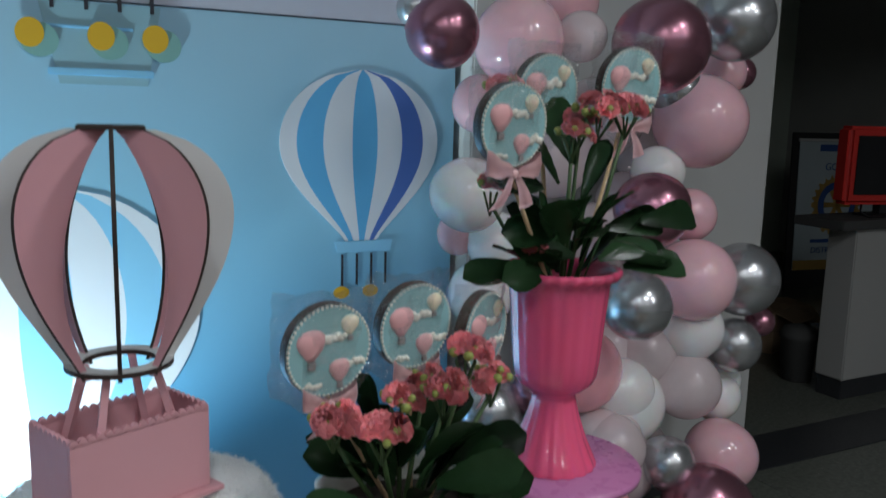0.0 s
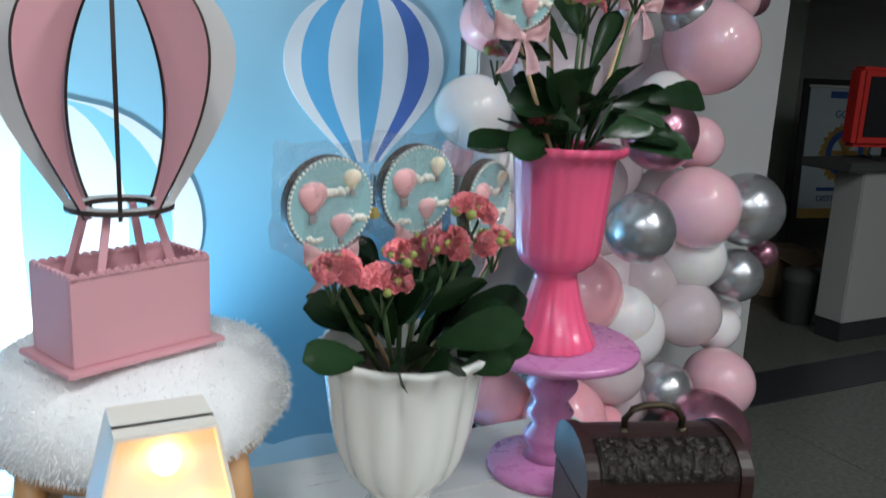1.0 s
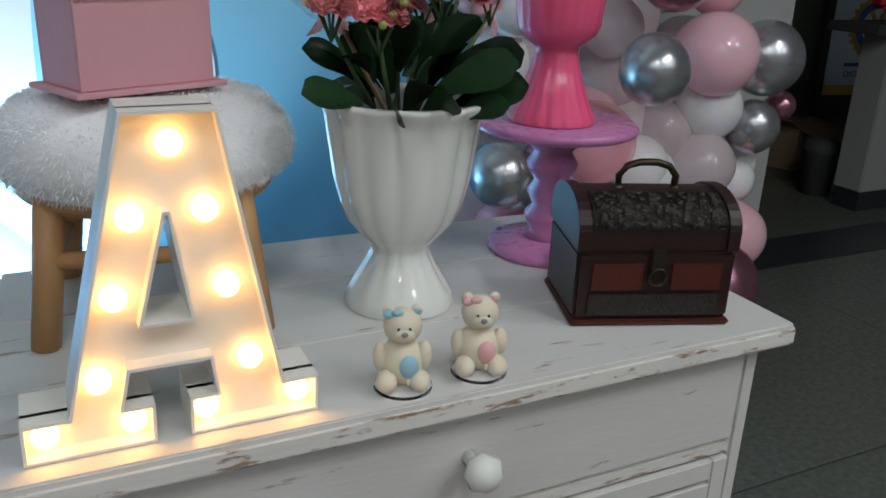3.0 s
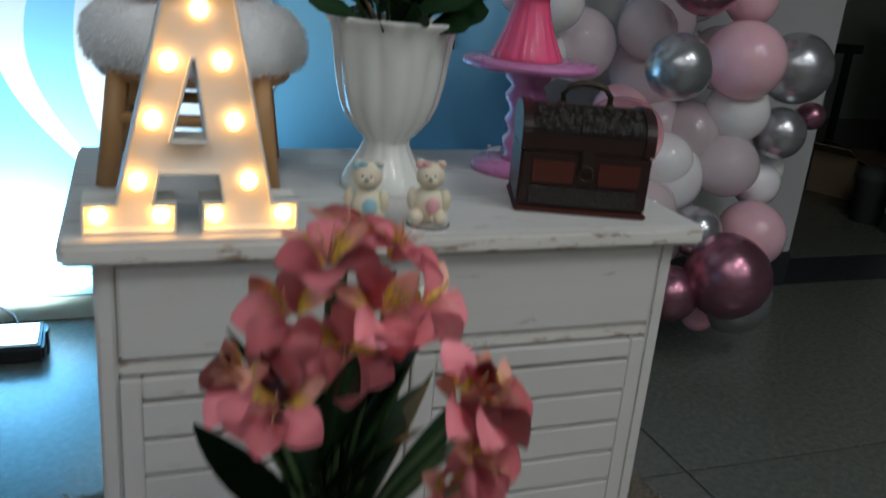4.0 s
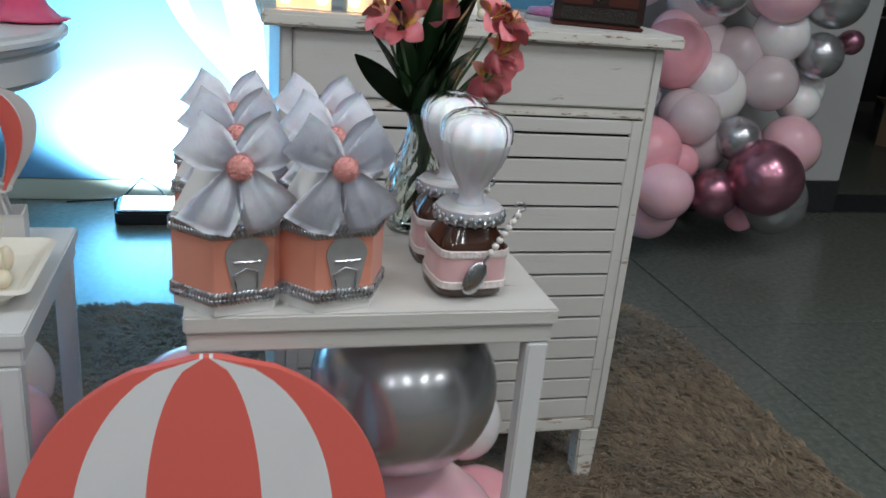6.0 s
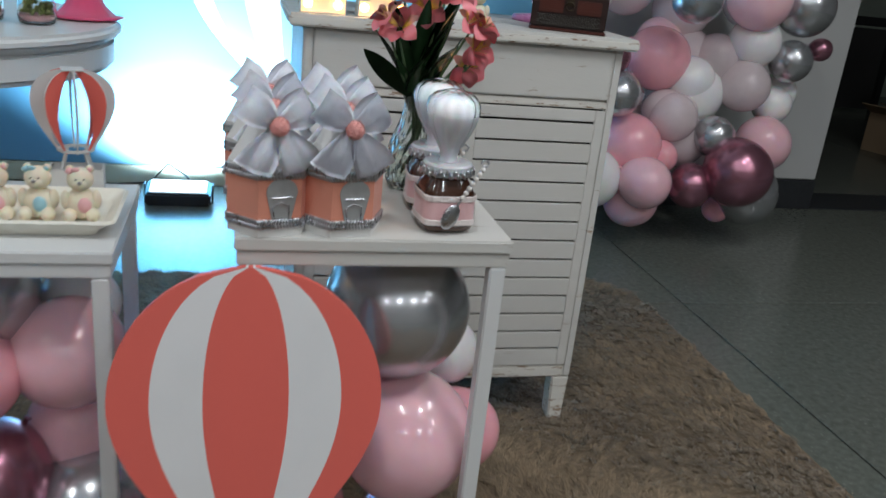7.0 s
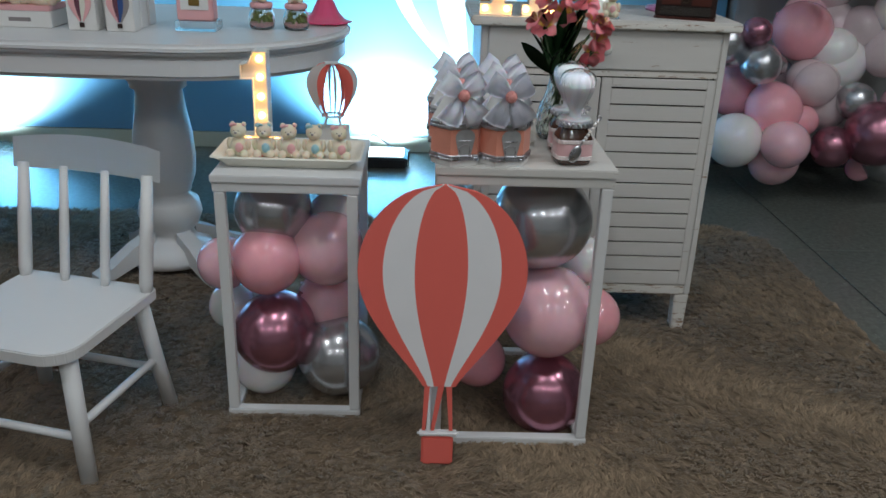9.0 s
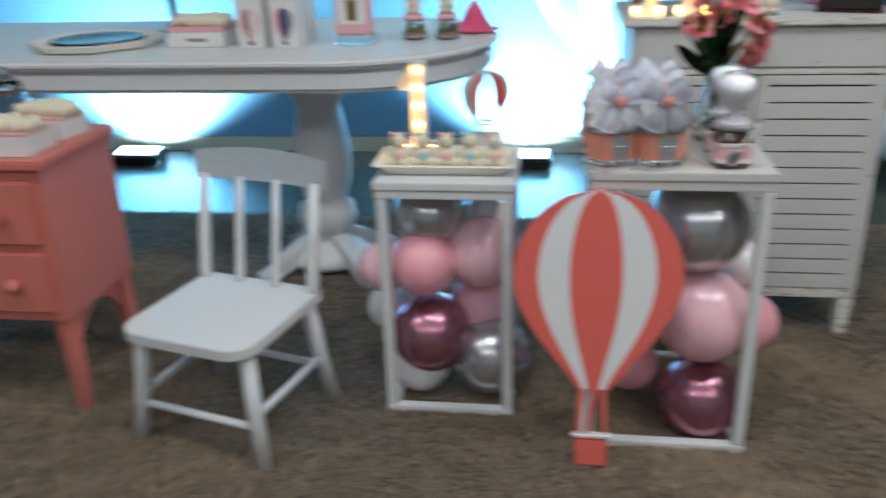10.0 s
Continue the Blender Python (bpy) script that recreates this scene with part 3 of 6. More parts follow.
for dx0, dx1, sl, sr in ((BX0 + 0.0185, mid - 0.0015, 0.020, 0.026), (mid + 0.0015, BX1 - 0.0185, 0.026, 0.020)):
    # door core is near-black so the slat gaps read as shaded
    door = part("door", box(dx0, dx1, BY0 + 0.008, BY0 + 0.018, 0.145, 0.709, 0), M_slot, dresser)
    part("stile", box(dx0, dx0 + sl, BY0 - 0.002, BY0 + 0.0075, 0.145, 0.709, 0.0015), M_white, door)
    part("stile", box(dx1 - sr, dx1, BY0 - 0.002, BY0 + 0.0075, 0.145, 0.709, 0.0015), M_white, door)
    part("rail", box(dx0 + sl + 0.0003, dx1 - sr - 0.0003, BY0 - 0.002, BY0 + 0.0075, FIRST, 0.709, 0.0015), M_white, door)
    low = FIRST - (NS - 1) * STEP - GAP
    part("rail", box(dx0 + sl + 0.0003, dx1 - sr - 0.0003, BY0 - 0.002, BY0 + 0.0075, 0.145, low, 0.0015), M_white, door)
    sm = as_mesh(box(dx0 + sl + 0.0001, dx1 - sr - 0.0001, BY0 - 0.002, BY0 + 0.0075, GAP - STEP, 0, 0.0006, seg=1), "slat", M_white)
    for k in range(NS - 1):
        shared("slat", sm, door, pose(0, 0, FIRST - GAP - k * STEP))
for fx in (BX0 + 0.001, BX1 - 0.041):
    for fy in (BY0 + 0.0, DY1 - 0.05):
        part("foot", slab([(0.004, 0.0), (0.036, 0.0), (0.04, 0.114), (0.0, 0.114)], 0.04, m=pose(fx, fy, 0.0), bevel=0.003), M_worn, dresser)


# ---------------- frame stands with balloons ----------------
def frame_stand(x0, x1, y0, y1, h, label, worn):
    t = thing("display_stand", I4, label, "side table", "display stands")
    p = 0.022
    part("tabletop", box(x0, x1, y0, y1, h - 0.017, h, 0.002), worn, t)
    part("apron", box(x0 + 0.003, x1 - 0.003, y0 + 0.003, y1 - 0.003, h - 0.037, h - 0.0175, 0.002), worn, t)
    for a in (x0 + 0.006, x1 - 0.006 - p):
        for c in (y0 + 0.002, y1 - 0.006 - p):
            part("leg", box(a, a + p, c, c + p, 0.026, h - 0.0375, 0.002), M_white_clean, t)
    for c in (y0 + 0.002, y1 - 0.006 - p):
        part("bottom_rail", box(x0 + 0.004, x1 - 0.004, c - 0.001, c + p + 0.001, 0.004, 0.025, 0.002), M_white_clean, t)
    for a in (x0 + 0.006, x1 - 0.006 - p):
        part("bottom_rail", box(a, a + p, y0 + 0.032, y1 - 0.032, 0.004, 0.025, 0.002), M_white_clean, t)
    return t


frame_stand(-0.160, 0.191, -0.030, 0.384, 0.636, "white painted open frame table beside the dresser", M_white)
frame_stand(-0.615, -0.310, 0.064, 0.372, 0.578, "smaller white open frame table with a tray on it", M_white_clean)

# balloons: one mesh a colour, shared


def balloon_mesh(name, mat):
    prof = []
    for k in range(1, 22):
        a = -math.pi / 2 + math.pi * k / 22
        z = math.sin(a)
        prof.append((math.cos(a) * (1 + 0.04 * z), z * (1.06 if z < 0 else 1.0)))
    bm = lathe(prof, 36)
    return as_mesh(bm, name, mat, True)


BALLOONS = {k: balloon_mesh("balloon", m) for k, m in dict(p=M_bal_pink, d=M_bal_deep, w=M_bal_white, c=M_bal_pale, s=M_bal_silver, m=M_bal_wine).items()}
KNOTS = {k: as_mesh(lathe([(0.05, -1.16), (0.075, -1.13), (0.03, -1.10), (0.06, -1.045)], 10), "knot", me.materials[0], True) for k, me in BALLOONS.items()}
BAL_LABEL = dict(p="glossy baby-pink latex balloon", d="deeper pink latex balloon", w="white latex balloon", c="pale translucent blush balloon",
                 s="silver chrome latex balloon", m="dark mauve chrome latex balloon")
tilt_rng = random.Random(5)


def balloon(kind, x, y, z, r, group, where):
    ob = new("balloon", BALLOONS[kind])
    ob.matrix_world = pose(x, y, z, tilt_rng.uniform(95, 150), 0, tilt_rng.uniform(-70, 70)) @ Matrix.Scale(r, 4)
    shared("knot", KNOTS[kind], ob)
    return tagged(ob, BAL_LABEL[kind] + " " + where, "balloon", group)


for k, x, y, z, r in [("s", 0.071, 0.100, 0.488, 0.105), ("p", 0.096, 0.075, 0.285, 0.101), ("d", 0.214, 0.190, 0.216, 0.070), ("m", 0.103, 0.075, 0.079, 0.094), ("d", -0.046, 0.150, 0.119, 0.065), ("w", 0.198, 0.260, 0.329, 0.055), ("p", -0.165, 0.220, 0.393, 0.078), ("m", -0.060, 0.250, 0.090, 0.070)]:
    balloon(k, x, y, z, r, "balloons in the stands", "held in the open frame table")
for k, x, y, z, r in [("s", -0.517, 0.210, 0.456, 0.084), ("d", -0.524, 0.148, 0.358, 0.076), ("p", -0.398, 0.200, 0.367, 0.083), ("m", -0.516, 0.165, 0.171, 0.094), ("w", -0.548, 0.190, 0.076, 0.075), ("s", -0.373, 0.190, 0.100, 0.097), ("p", -0.632, 0.210, 0.322, 0.061), ("w", -0.389, 0.270, 0.417, 0.059), ("p", -0.404, 0.250, 0.215, 0.069), ("w", -0.636, 0.270, 0.184, 0.056)]:
    balloon(k, x, y, z, r, "balloons in the stands", "held in the smaller open frame table")

# balloon garland in front of the wall end
SILVERS = [(1.701, 1.760, 1.613, 0.105), (1.599, 1.850, 1.431, 0.071), (1.308, 1.620, 0.908, 0.085), (1.842, 1.790, 0.904, 0.105), (1.830, 1.790, 0.710, 0.079), (1.528, 1.710, 0.430, 0.075), (1.052, 1.800, 0.637, 0.058), (0.844, 1.920, 1.594, 0.045), (1.043, 1.800, 0.608, 0.077), (1.237, 1.820, 0.545, 0.039), (1.716, 1.720, 0.216, 0.122), (1.121, 1.700, 0.564, 0.078), (0.999, 1.780, 0.635, 0.083)]
WINES = [(0.831, 1.750, 1.527, 0.079), (1.401, 1.700, 1.530, 0.117), (1.912, 1.930, 1.493, 0.049), (1.400, 1.690, 1.129, 0.094), (1.966, 1.820, 0.758, 0.043), (1.594, 1.615, 0.321, 0.124), (1.455, 1.680, 0.250, 0.083), (1.092, 1.720, 0.685, 0.056)]
WHITES = [(0.933, 1.800, 1.166, 0.088), (1.067, 1.880, 1.034, 0.078), (1.563, 1.860, 1.209, 0.073), (1.682, 1.820, 0.768, 0.095), (1.825, 1.840, 0.540, 0.075), (1.457, 1.830, 0.610, 0.089), (1.063, 1.950, 0.888, 0.087), (1.862, 1.880, 0.579, 0.077), (1.067, 1.700, 0.262, 0.109), (1.488, 1.860, 0.558, 0.118)]
PALES = [(1.268, 1.840, 1.551, 0.064), (1.658, 1.790, 0.609, 0.096), (1.574, 1.880, 0.689, 0.095), (1.443, 1.830, 0.522, 0.083), (1.377, 1.760, 0.483, 0.089), (1.362, 1.800, 0.497, 0.081), (1.451, 1.820, 0.391, 0.105)]
PINKS = [(1.095, 1.860, 1.532, 0.110), (1.841, 1.940, 1.490, 0.078), (1.672, 1.830, 1.350, 0.128), (1.699, 1.870, 1.086, 0.076), (1.636, 1.770, 0.920, 0.113), (1.749, 1.730, 0.408, 0.103), (0.991, 1.950, 1.049, 0.054), (1.051, 1.960, 1.378, 0.073), (1.304, 1.970, 1.649, 0.088), (1.364, 1.950, 0.734, 0.086), (1.105, 1.900, 0.460, 0.083), (1.240, 1.620, 0.270, 0.093), (1.248, 1.720, 0.176, 0.100)]
DEEPS = [(1.337, 1.720, 0.344, 0.061), (1.620, 1.740, 0.147, 0.053), (1.218, 1.740, 0.379, 0.111), (1.328, 1.860, 0.677, 0.116), (1.097, 1.880, 0.427, 0.106)]
BLUSH = [(1.49, 1.95, .69, .10), (1.30, 2.0, 1.25, .12), (1.22, 2.0, .92, .11), (1.48, 2.0, 1.0, .11), (1.5, 2.0, .5, .11), (1.65, 2.0, .6, .1),
         (1.3, 2.0, .45, .1), (1.2, 1.98, .25, .09), (1.65, 1.98, .35, .1), (1.75, 2.02, .9, .1), (1.45, 1.98, .85, .11), (1.7, 2.05, 1.25, .11), (1.5, 2.05, 1.35, .12), (1.05, 2.05, .5, .1), (1.38, 1.9, .98, .085), (1.6, 2.02, 1.1, .1)]
for kind, rows in (("s", SILVERS), ("m", WINES), ("w", WHITES), ("c", PALES), ("p", PINKS), ("d", DEEPS), ("c", BLUSH)):
    for x, y, z, r in rows:
        balloon(kind, x, y, z, r, "balloon garland", "in the garland by the wall")

# ---------------- leaning cut-out balloon ----------------
cut = thing("balloon_cutout", pose(-0.140, -0.114, 0.015, -6.4), "coral and white painted hot-air balloon board leaning on a table", "wall decoration")
ZB, ZT, HW = 0.178, 0.594, 0.166
n = 36


def cut_band(lo, hi):
    l, r = [], []
    for k in range(n + 1):
        u = k / n * 0.9995
        w = HW * envelope(u)
        l.append((lo * w, ZB + (ZT - ZB) * u))
        r.append((hi * w, ZB + (ZT - ZB) * u))
    return l, r


for lo, hi, mt in ((-1, -0.705, M_red), (-0.705, -0.33, M_board_w), (-0.33, 0.295, M_red), (0.295, 0.69, M_board_w), (0.69, 1, M_red)):
    l, r = cut_band(lo, hi)
    part("stripe", strip(l, r, 0.012), mt, cut)
for xa, xb in ((-0.030, -0.024), (-0.012, 0.004), (0.026, 0.020)):
    part("rope", slab([(xa - 0.003, 0.079), (xa + 0.004, 0.079), (xb + 0.006, 0.1775), (xb - 0.006, 0.1775)], 0.011), M_red, cut)
part("rope", slab([(-0.024, 0.079), (-0.016, 0.079), (-0.0185, 0.1775), (-0.0195, 0.1775)], 0.010), M_board_w, cut)
part("basket", box(-0.034, 0.032, 0, 0.012, 0.0, 0.064, 0.004), M_red, cut)
part("basket_rim", box(-0.043, 0.043, -0.002, 0.013, 0.0645, 0.078, 0.005), M_board_w, cut)

# ---------------- child's chair ----------------
chair = thing("child_chair", pose(-0.954, 0.006, 0, 0, 0, -14.5), "small white painted wooden chair with spindle back", "chair")


def seat_plate():
    pts = []
    for x, y, r in ((0.166, -0.175, 0.06), (0.163, 0.155, 0.015), (-0.163, 0.155, 0.015), (-0.166, -0.175, 0.06)):
        sx, sy = (1 if x > 0 else -1), (1 if y > 0 else -1)
        a0 = {(1, -1): -90, (1, 1): 0, (-1, 1): 90, (-1, -1): 180}[(sx, sy)]
        for k in range(6):
            a = radians(a0 + 90 * k / 5)
            pts.append((x - sx * r + r * math.cos(a), y - sy * r + r * math.sin(a)))
    bm = slab(pts, -0.026, bevel=0.005)
    bm.transform(Matrix(((1, 0, 0, 0), (0, 0, 1, 0), (0, 1, 0, 0.302), (0, 0, 0, 1))))
    bmesh.ops.recalc_face_normals(bm, faces=bm.faces[:])
    return bm


part("seat", seat_plate(), M_white_clean, chair)
LEGS = [(sx, sy) for sx in (-1, 1) for sy in (-1, 1)]
for sx, sy in LEGS:
    part("leg", tube([(sx * 0.135, sy * 0.122, 0.28), (sx * 0.148, sy * 0.135, 0.15), (sx * 0.166, sy * 0.152, 0.006)], 0.018, 12, r2=0.0165), M_white_clean, chair, smooth=True)
for sx in (-1, 1):
    part("stretcher", tube([(sx * 0.150, -0.136, 0.13), (sx * 0.150, 0.136, 0.13)], 0.009, 10), M_white_clean, chair, smooth=True)
for sy in (-1, 1):
    part("stretcher", tube([(-0.153, sy * 0.14, 0.105), (0.153, sy * 0.14, 0.105)], 0.009, 10), M_white_clean, chair, smooth=True)
for k, sx in enumerate((-0.150, -0.05, 0.05, 0.150)):
    rr = 0.0145 if k in (0, 3) else 0.0105
    part("spindle", lathe([(rr * 0.8, 0), (rr, 0.02), (rr, 0.12), (rr * 0.8, 0.255)], 12,
         m=Matrix.Translation((sx, 0.128, 0.298)) @ pose(0, 0, 0, -11)), M_white_clean, chair, smooth=True)
rowsA = []
for k in range(13):
    x = -0.178 + 0.356 * k / 12
    y = 0.178 + 0.018 * (1 - (x / 0.178) ** 2)
    rowsA.append([(x, y, 0.535), (x, y + 0.006, 0.565), (x, y + 0.012, 0.60 + 0.012 * (1 - (x / 0.178) ** 2))])
part("backrest", sheet(rowsA, 0.018), M_white_clean, chair)

# ---------------- oval table ----------------
TX0, TX1, TYC, TYH, TH = -3.0, -0.405, 0.930, 0.425, 0.762
table = thing("oval_table", I4, "white lacquered oval pedestal table laden with sweets", "table")


def oval(inset, z0, z1, bev):
    b = TYH - inset
    pts = [(TX1 - TYH + 0.0 + b * math.cos(radians(a)), b * math.sin(radians(a))) for a in range(-90, 91, 6)]
    pts += [(TX0 + TYH + b * math.cos(radians(a)), b * math.sin(radians(a))) for a in range(90, 271, 6)]
    bm = slab(pts, z1 - z0)
    bm.transform(Matrix(((1, 0, 0, 0), (0, 0, 1, TYC), (0, 1, 0, z0), (0, 0, 0, 1))))
    bmesh.ops.recalc_face_normals(bm, faces=bm.faces[:])
    bmesh.ops.bevel(bm, geom=[e for e in bm.edges if abs(e.verts[0].co.z - e.verts[1].co.z) < 1e-6 and len(e.link_faces) == 2 and any(abs(f.normal.z) > 0.9 for f in e.link_faces)],
                    offset=bev, segments=3, affect="EDGES")
    return bm


part("tabletop", oval(0, TH - 0.028, TH, 0.010), M_white_clean, table)
part("apron", oval(0.016, TH - 0.092, TH - 0.0285, 0.012), M_white_clean, table)
COL = [(0.135, 0.0), (0.135, 0.02), (0.115, 0.05), (0.075, 0.07), (0.065, 0.09), (0.085, 0.115), (0.098, 0.15), (0.090, 0.19), (0.060, 0.215), (0.072, 0.225), (0.072, 0.235),
       (0.086, 0.27), (0.092, 0.33), (0.088, 0.40), (0.074, 0.48), (0.068, 0.535), (0.082, 0.545), (0.082, 0.556), (0.092, 0.570), (0.098, 0.595), (0.092, 0.622), (0.082, 0.632), (0.080, TH - 0.093 - 0.03)]
for px in (-0.975, -2.45):
    ped = part("pedestal", lathe(COL, 32, m=pose(px, TYC, 0.03)), M_white_clean, table, smooth=True)
    for a in (45, 135, 225, 315):
        foot = strip([(0.07, 0.13), (0.14, 0.10), (0.21, 0.055), (0.26, 0.035)], [(0.07, 0.05), (0.14, 0.04), (0.21, 0.016), (0.26, 0.008)], 0.05, m=pose(0, -0.025, 0))
        foot.transform(pose(px, TYC, 0, 0, 0, a))
        part("foot", foot, M_white_clean, ped)

# ---------------- salmon desk ----------------
desk = thing("small_desk", I4, "salmon-pink painted small desk with round-knobbed drawers", "desk")
EX0, EX1, EY0, EY1 = -2.10, -1.335, 0.0, 0.31
part("top", box(EX0 - 0.015, EX1 + 0.015, EY0 - 0.015, EY1 + 0.01, 0.618, 0.640, 0.005), M_desk, desk)
part("case", box(EX0, EX1, EY0, EY1, 0.25, 0.617, 0.004), M_desk, desk)
for dx0, dx1 in ((EX1 - 0.185, EX1 - 0.022), (EX1 - 0.39, EX1 - 0.205), (EX0 + 0.022, EX0 + 0.35)):
    for z0, z1 in ((0.445, 0.592), (0.277, 0.425)):
        dr = part("drawer", box(dx0, dx1, EY0 - 0.012, EY0 - 0.0005, z0, z1, 0.004), M_desk, desk)
        part("knob", ball(0.017, pose((dx0 + dx1) / 2, EY0 - 0.028, (z0 + z1) / 2), lathe([(0.009, 0), (0.009, 0.02)], 10, m=pose((dx0 + dx1) / 2, EY0 - 0.010, (z0 + z1) / 2, 90))), M_desk, dr, smooth=True)
for lx in (EX0 + 0.03, EX1 - 0.03):
    for ly, dy in ((EY0 + 0.03, -0.012), (EY1 - 0.03, 0.012)):
        sx = 0.012 if lx > -1.6 else -0.012
        part("leg", tube([(lx, ly, 0.25), (lx + sx, ly + dy, 0.006)], 0.028, 4, r2=0.018), M_desk, desk)
l, r = [], []
for k in range(13):
    y = EY0 + 0.055 + (EY1 - EY0 - 0.11) * k / 12
    l.append((y, 0.2495))
    r.append((y, 0.235 - 0.07 * abs(k / 6 - 1) ** 2))
ap = strip(l, r, 0.015)
ap.transform(pose(EX1 - 0.02, 0, 0, 0, 0, 90))
part("apron", ap, M_desk, desk)

# ---------------- floor floods ----------------
for fx, fy in FLOODS:
    fl = thing("flood_light", pose(fx, fy, 0), "black floor flood lamp shining up the backdrop", "flood light", "flood lights")
    part("casing", box(-0.115, 0.115, -0.07, 0.06, 0.012, 0.062, 0.008, m=pose(0, 0, 0, 8)), M_black, fl)
    part("lens", box(-0.098, 0.098, -0.052, 0.045, 0.0625, 0.068, 0.002, m=pose(0, 0, 0, 8)), M_lens, fl, "glowing cool-white lens")
    for sx in (-1, 1):
        part("bracket", box(sx * 0.119 - 0.003, sx * 0.119 + 0.003, -0.02, 0.02, 0.0, 0.07, 0.001), M_black, fl)
    part("cable", tube([(0.05, 0.07, 0.03), (0.02, 0.13, 0.06), (-0.05, 0.16, 0.10), (-0.12, 0.17, 0.02), (-0.3, 0.17, 0.006)], 0.004, 6), M_black, fl, smooth=True)

# ---------------- things on the dresser ----------------


def fuzz(points, normals, length, width, seed, down=0.0):
    """Short strands standing on a surface, as one bmesh-free mesh."""
    rng = np.random.default_rng(seed)
    p, nrm = np.array(points), np.array(normals)
    c = len(p)
    d = nrm + rng.normal(0, 0.45, (c, 3)) + np.array([0, 0, -down])
    d /= np.linalg.norm(d, axis=1)[:, None]
    side = np.cross(d, rng.normal(0, 1, (c, 3)))
    side /= np.linalg.norm(side, axis=1)[:, None]
    ln = rng.uniform(0.6, 1.2, (c, 1)) * length
    v = np.stack([p - side * width, p + side * width, p + d * ln + np.array([0, 0, -0.25]) * ln * down], 1).reshape(-1, 3)
    f = np.arange(c * 3).reshape(-1, 3)
    me = bpy.data.meshes.new("fur")
    me.from_pydata(v.tolist(), [], f.tolist())
    return me


# furry stool
stool = thing("fur_stool", pose(0.058, 0.778, DH + 0.0015, 0, 0, -9), "small wooden stool with white faux-fur seat cover", "stool")
for sx, sy in LEGS:
    part("leg", tube([(sx * 0.070, sy * 0.066, 0.125), (sx * 0.085, sy * 0.080, 0.0)], 0.0125, 10, r2=0.0115), M_stoolwood, stool, smooth=True)
for sx in (-1, 1):
    part("stretcher", tube([(sx * 0.079, -0.075, 0.055), (sx * 0.079, 0.075, 0.055)], 0.007, 8), M_stoolwood, stool, smooth=True)
for sy in (-1, 1):
    part("stretcher", tube([(-0.079, sy * 0.075, 0.072), (0.079, sy * 0.075, 0.072)], 0.007, 8), M_stoolwood, stool, smooth=True)
part("seat", lathe([(0.10, 0.11), (0.105, 0.115), (0.105, 0.128), (0.10, 0.132)], 32), M_stoolwood, stool)
CUSH = [(0.085, 0.124), (0.104, 0.122), (0.116, 0.131), (0.120, 0.150), (0.116, 0.171), (0.102, 0.187), (0.072, 0.196), (0.03, 0.200), (0.005, 0.2005)]
cover = part("fur_cover", lathe(CUSH, 40, flute=lambda a, i: 1 + 0.025 * math.sin(3 * a + 1) + 0.02 * math.sin(7 * a + i)), M_fur, stool, smooth=True)
frng = np.random.default_rng(8)
pts, nor = [], []
for _ in range(14000):
    u = frng.uniform(0, len(CUSH) - 1.001)
    i = int(u)
    r = CUSH[i][0] + (CUSH[i + 1][0] - CUSH[i][0]) * (u - i)
    z = CUSH[i][1] + (CUSH[i + 1][1] - CUSH[i][1]) * (u - i)
    dr, dz = CUSH[i + 1][0] - CUSH[i][0], CUSH[i + 1][1] - CUSH[i][1]
    a = frng.uniform(0, 2 * math.pi)
    s = (1 + 0.025 * math.sin(3 * a + 1) + 0.02 * math.sin(7 * a + i)) * r
    nx, nz = dz, -dr
    ll = math.hypot(nx, nz) + 1e-9
    pts.append((s * math.cos(a), s * math.sin(a), z))
    nor.append((nx / ll * math.cos(a), nx / ll * math.sin(a), nz / ll))
fm = fuzz(pts, nor, 0.0058, 0.00045, 9, 0.4)
fm.materials.append(M_fur)
shared("fur", fm, cover, label="long white fur strands")
tagged(cover.children[0], kind="stuff")


def two_tone(bm):
    bm.normal_update()
    for f in bm.faces:
        f.material_index = 0 if abs(f.normal.y) > 0.85 else 1
    return bm


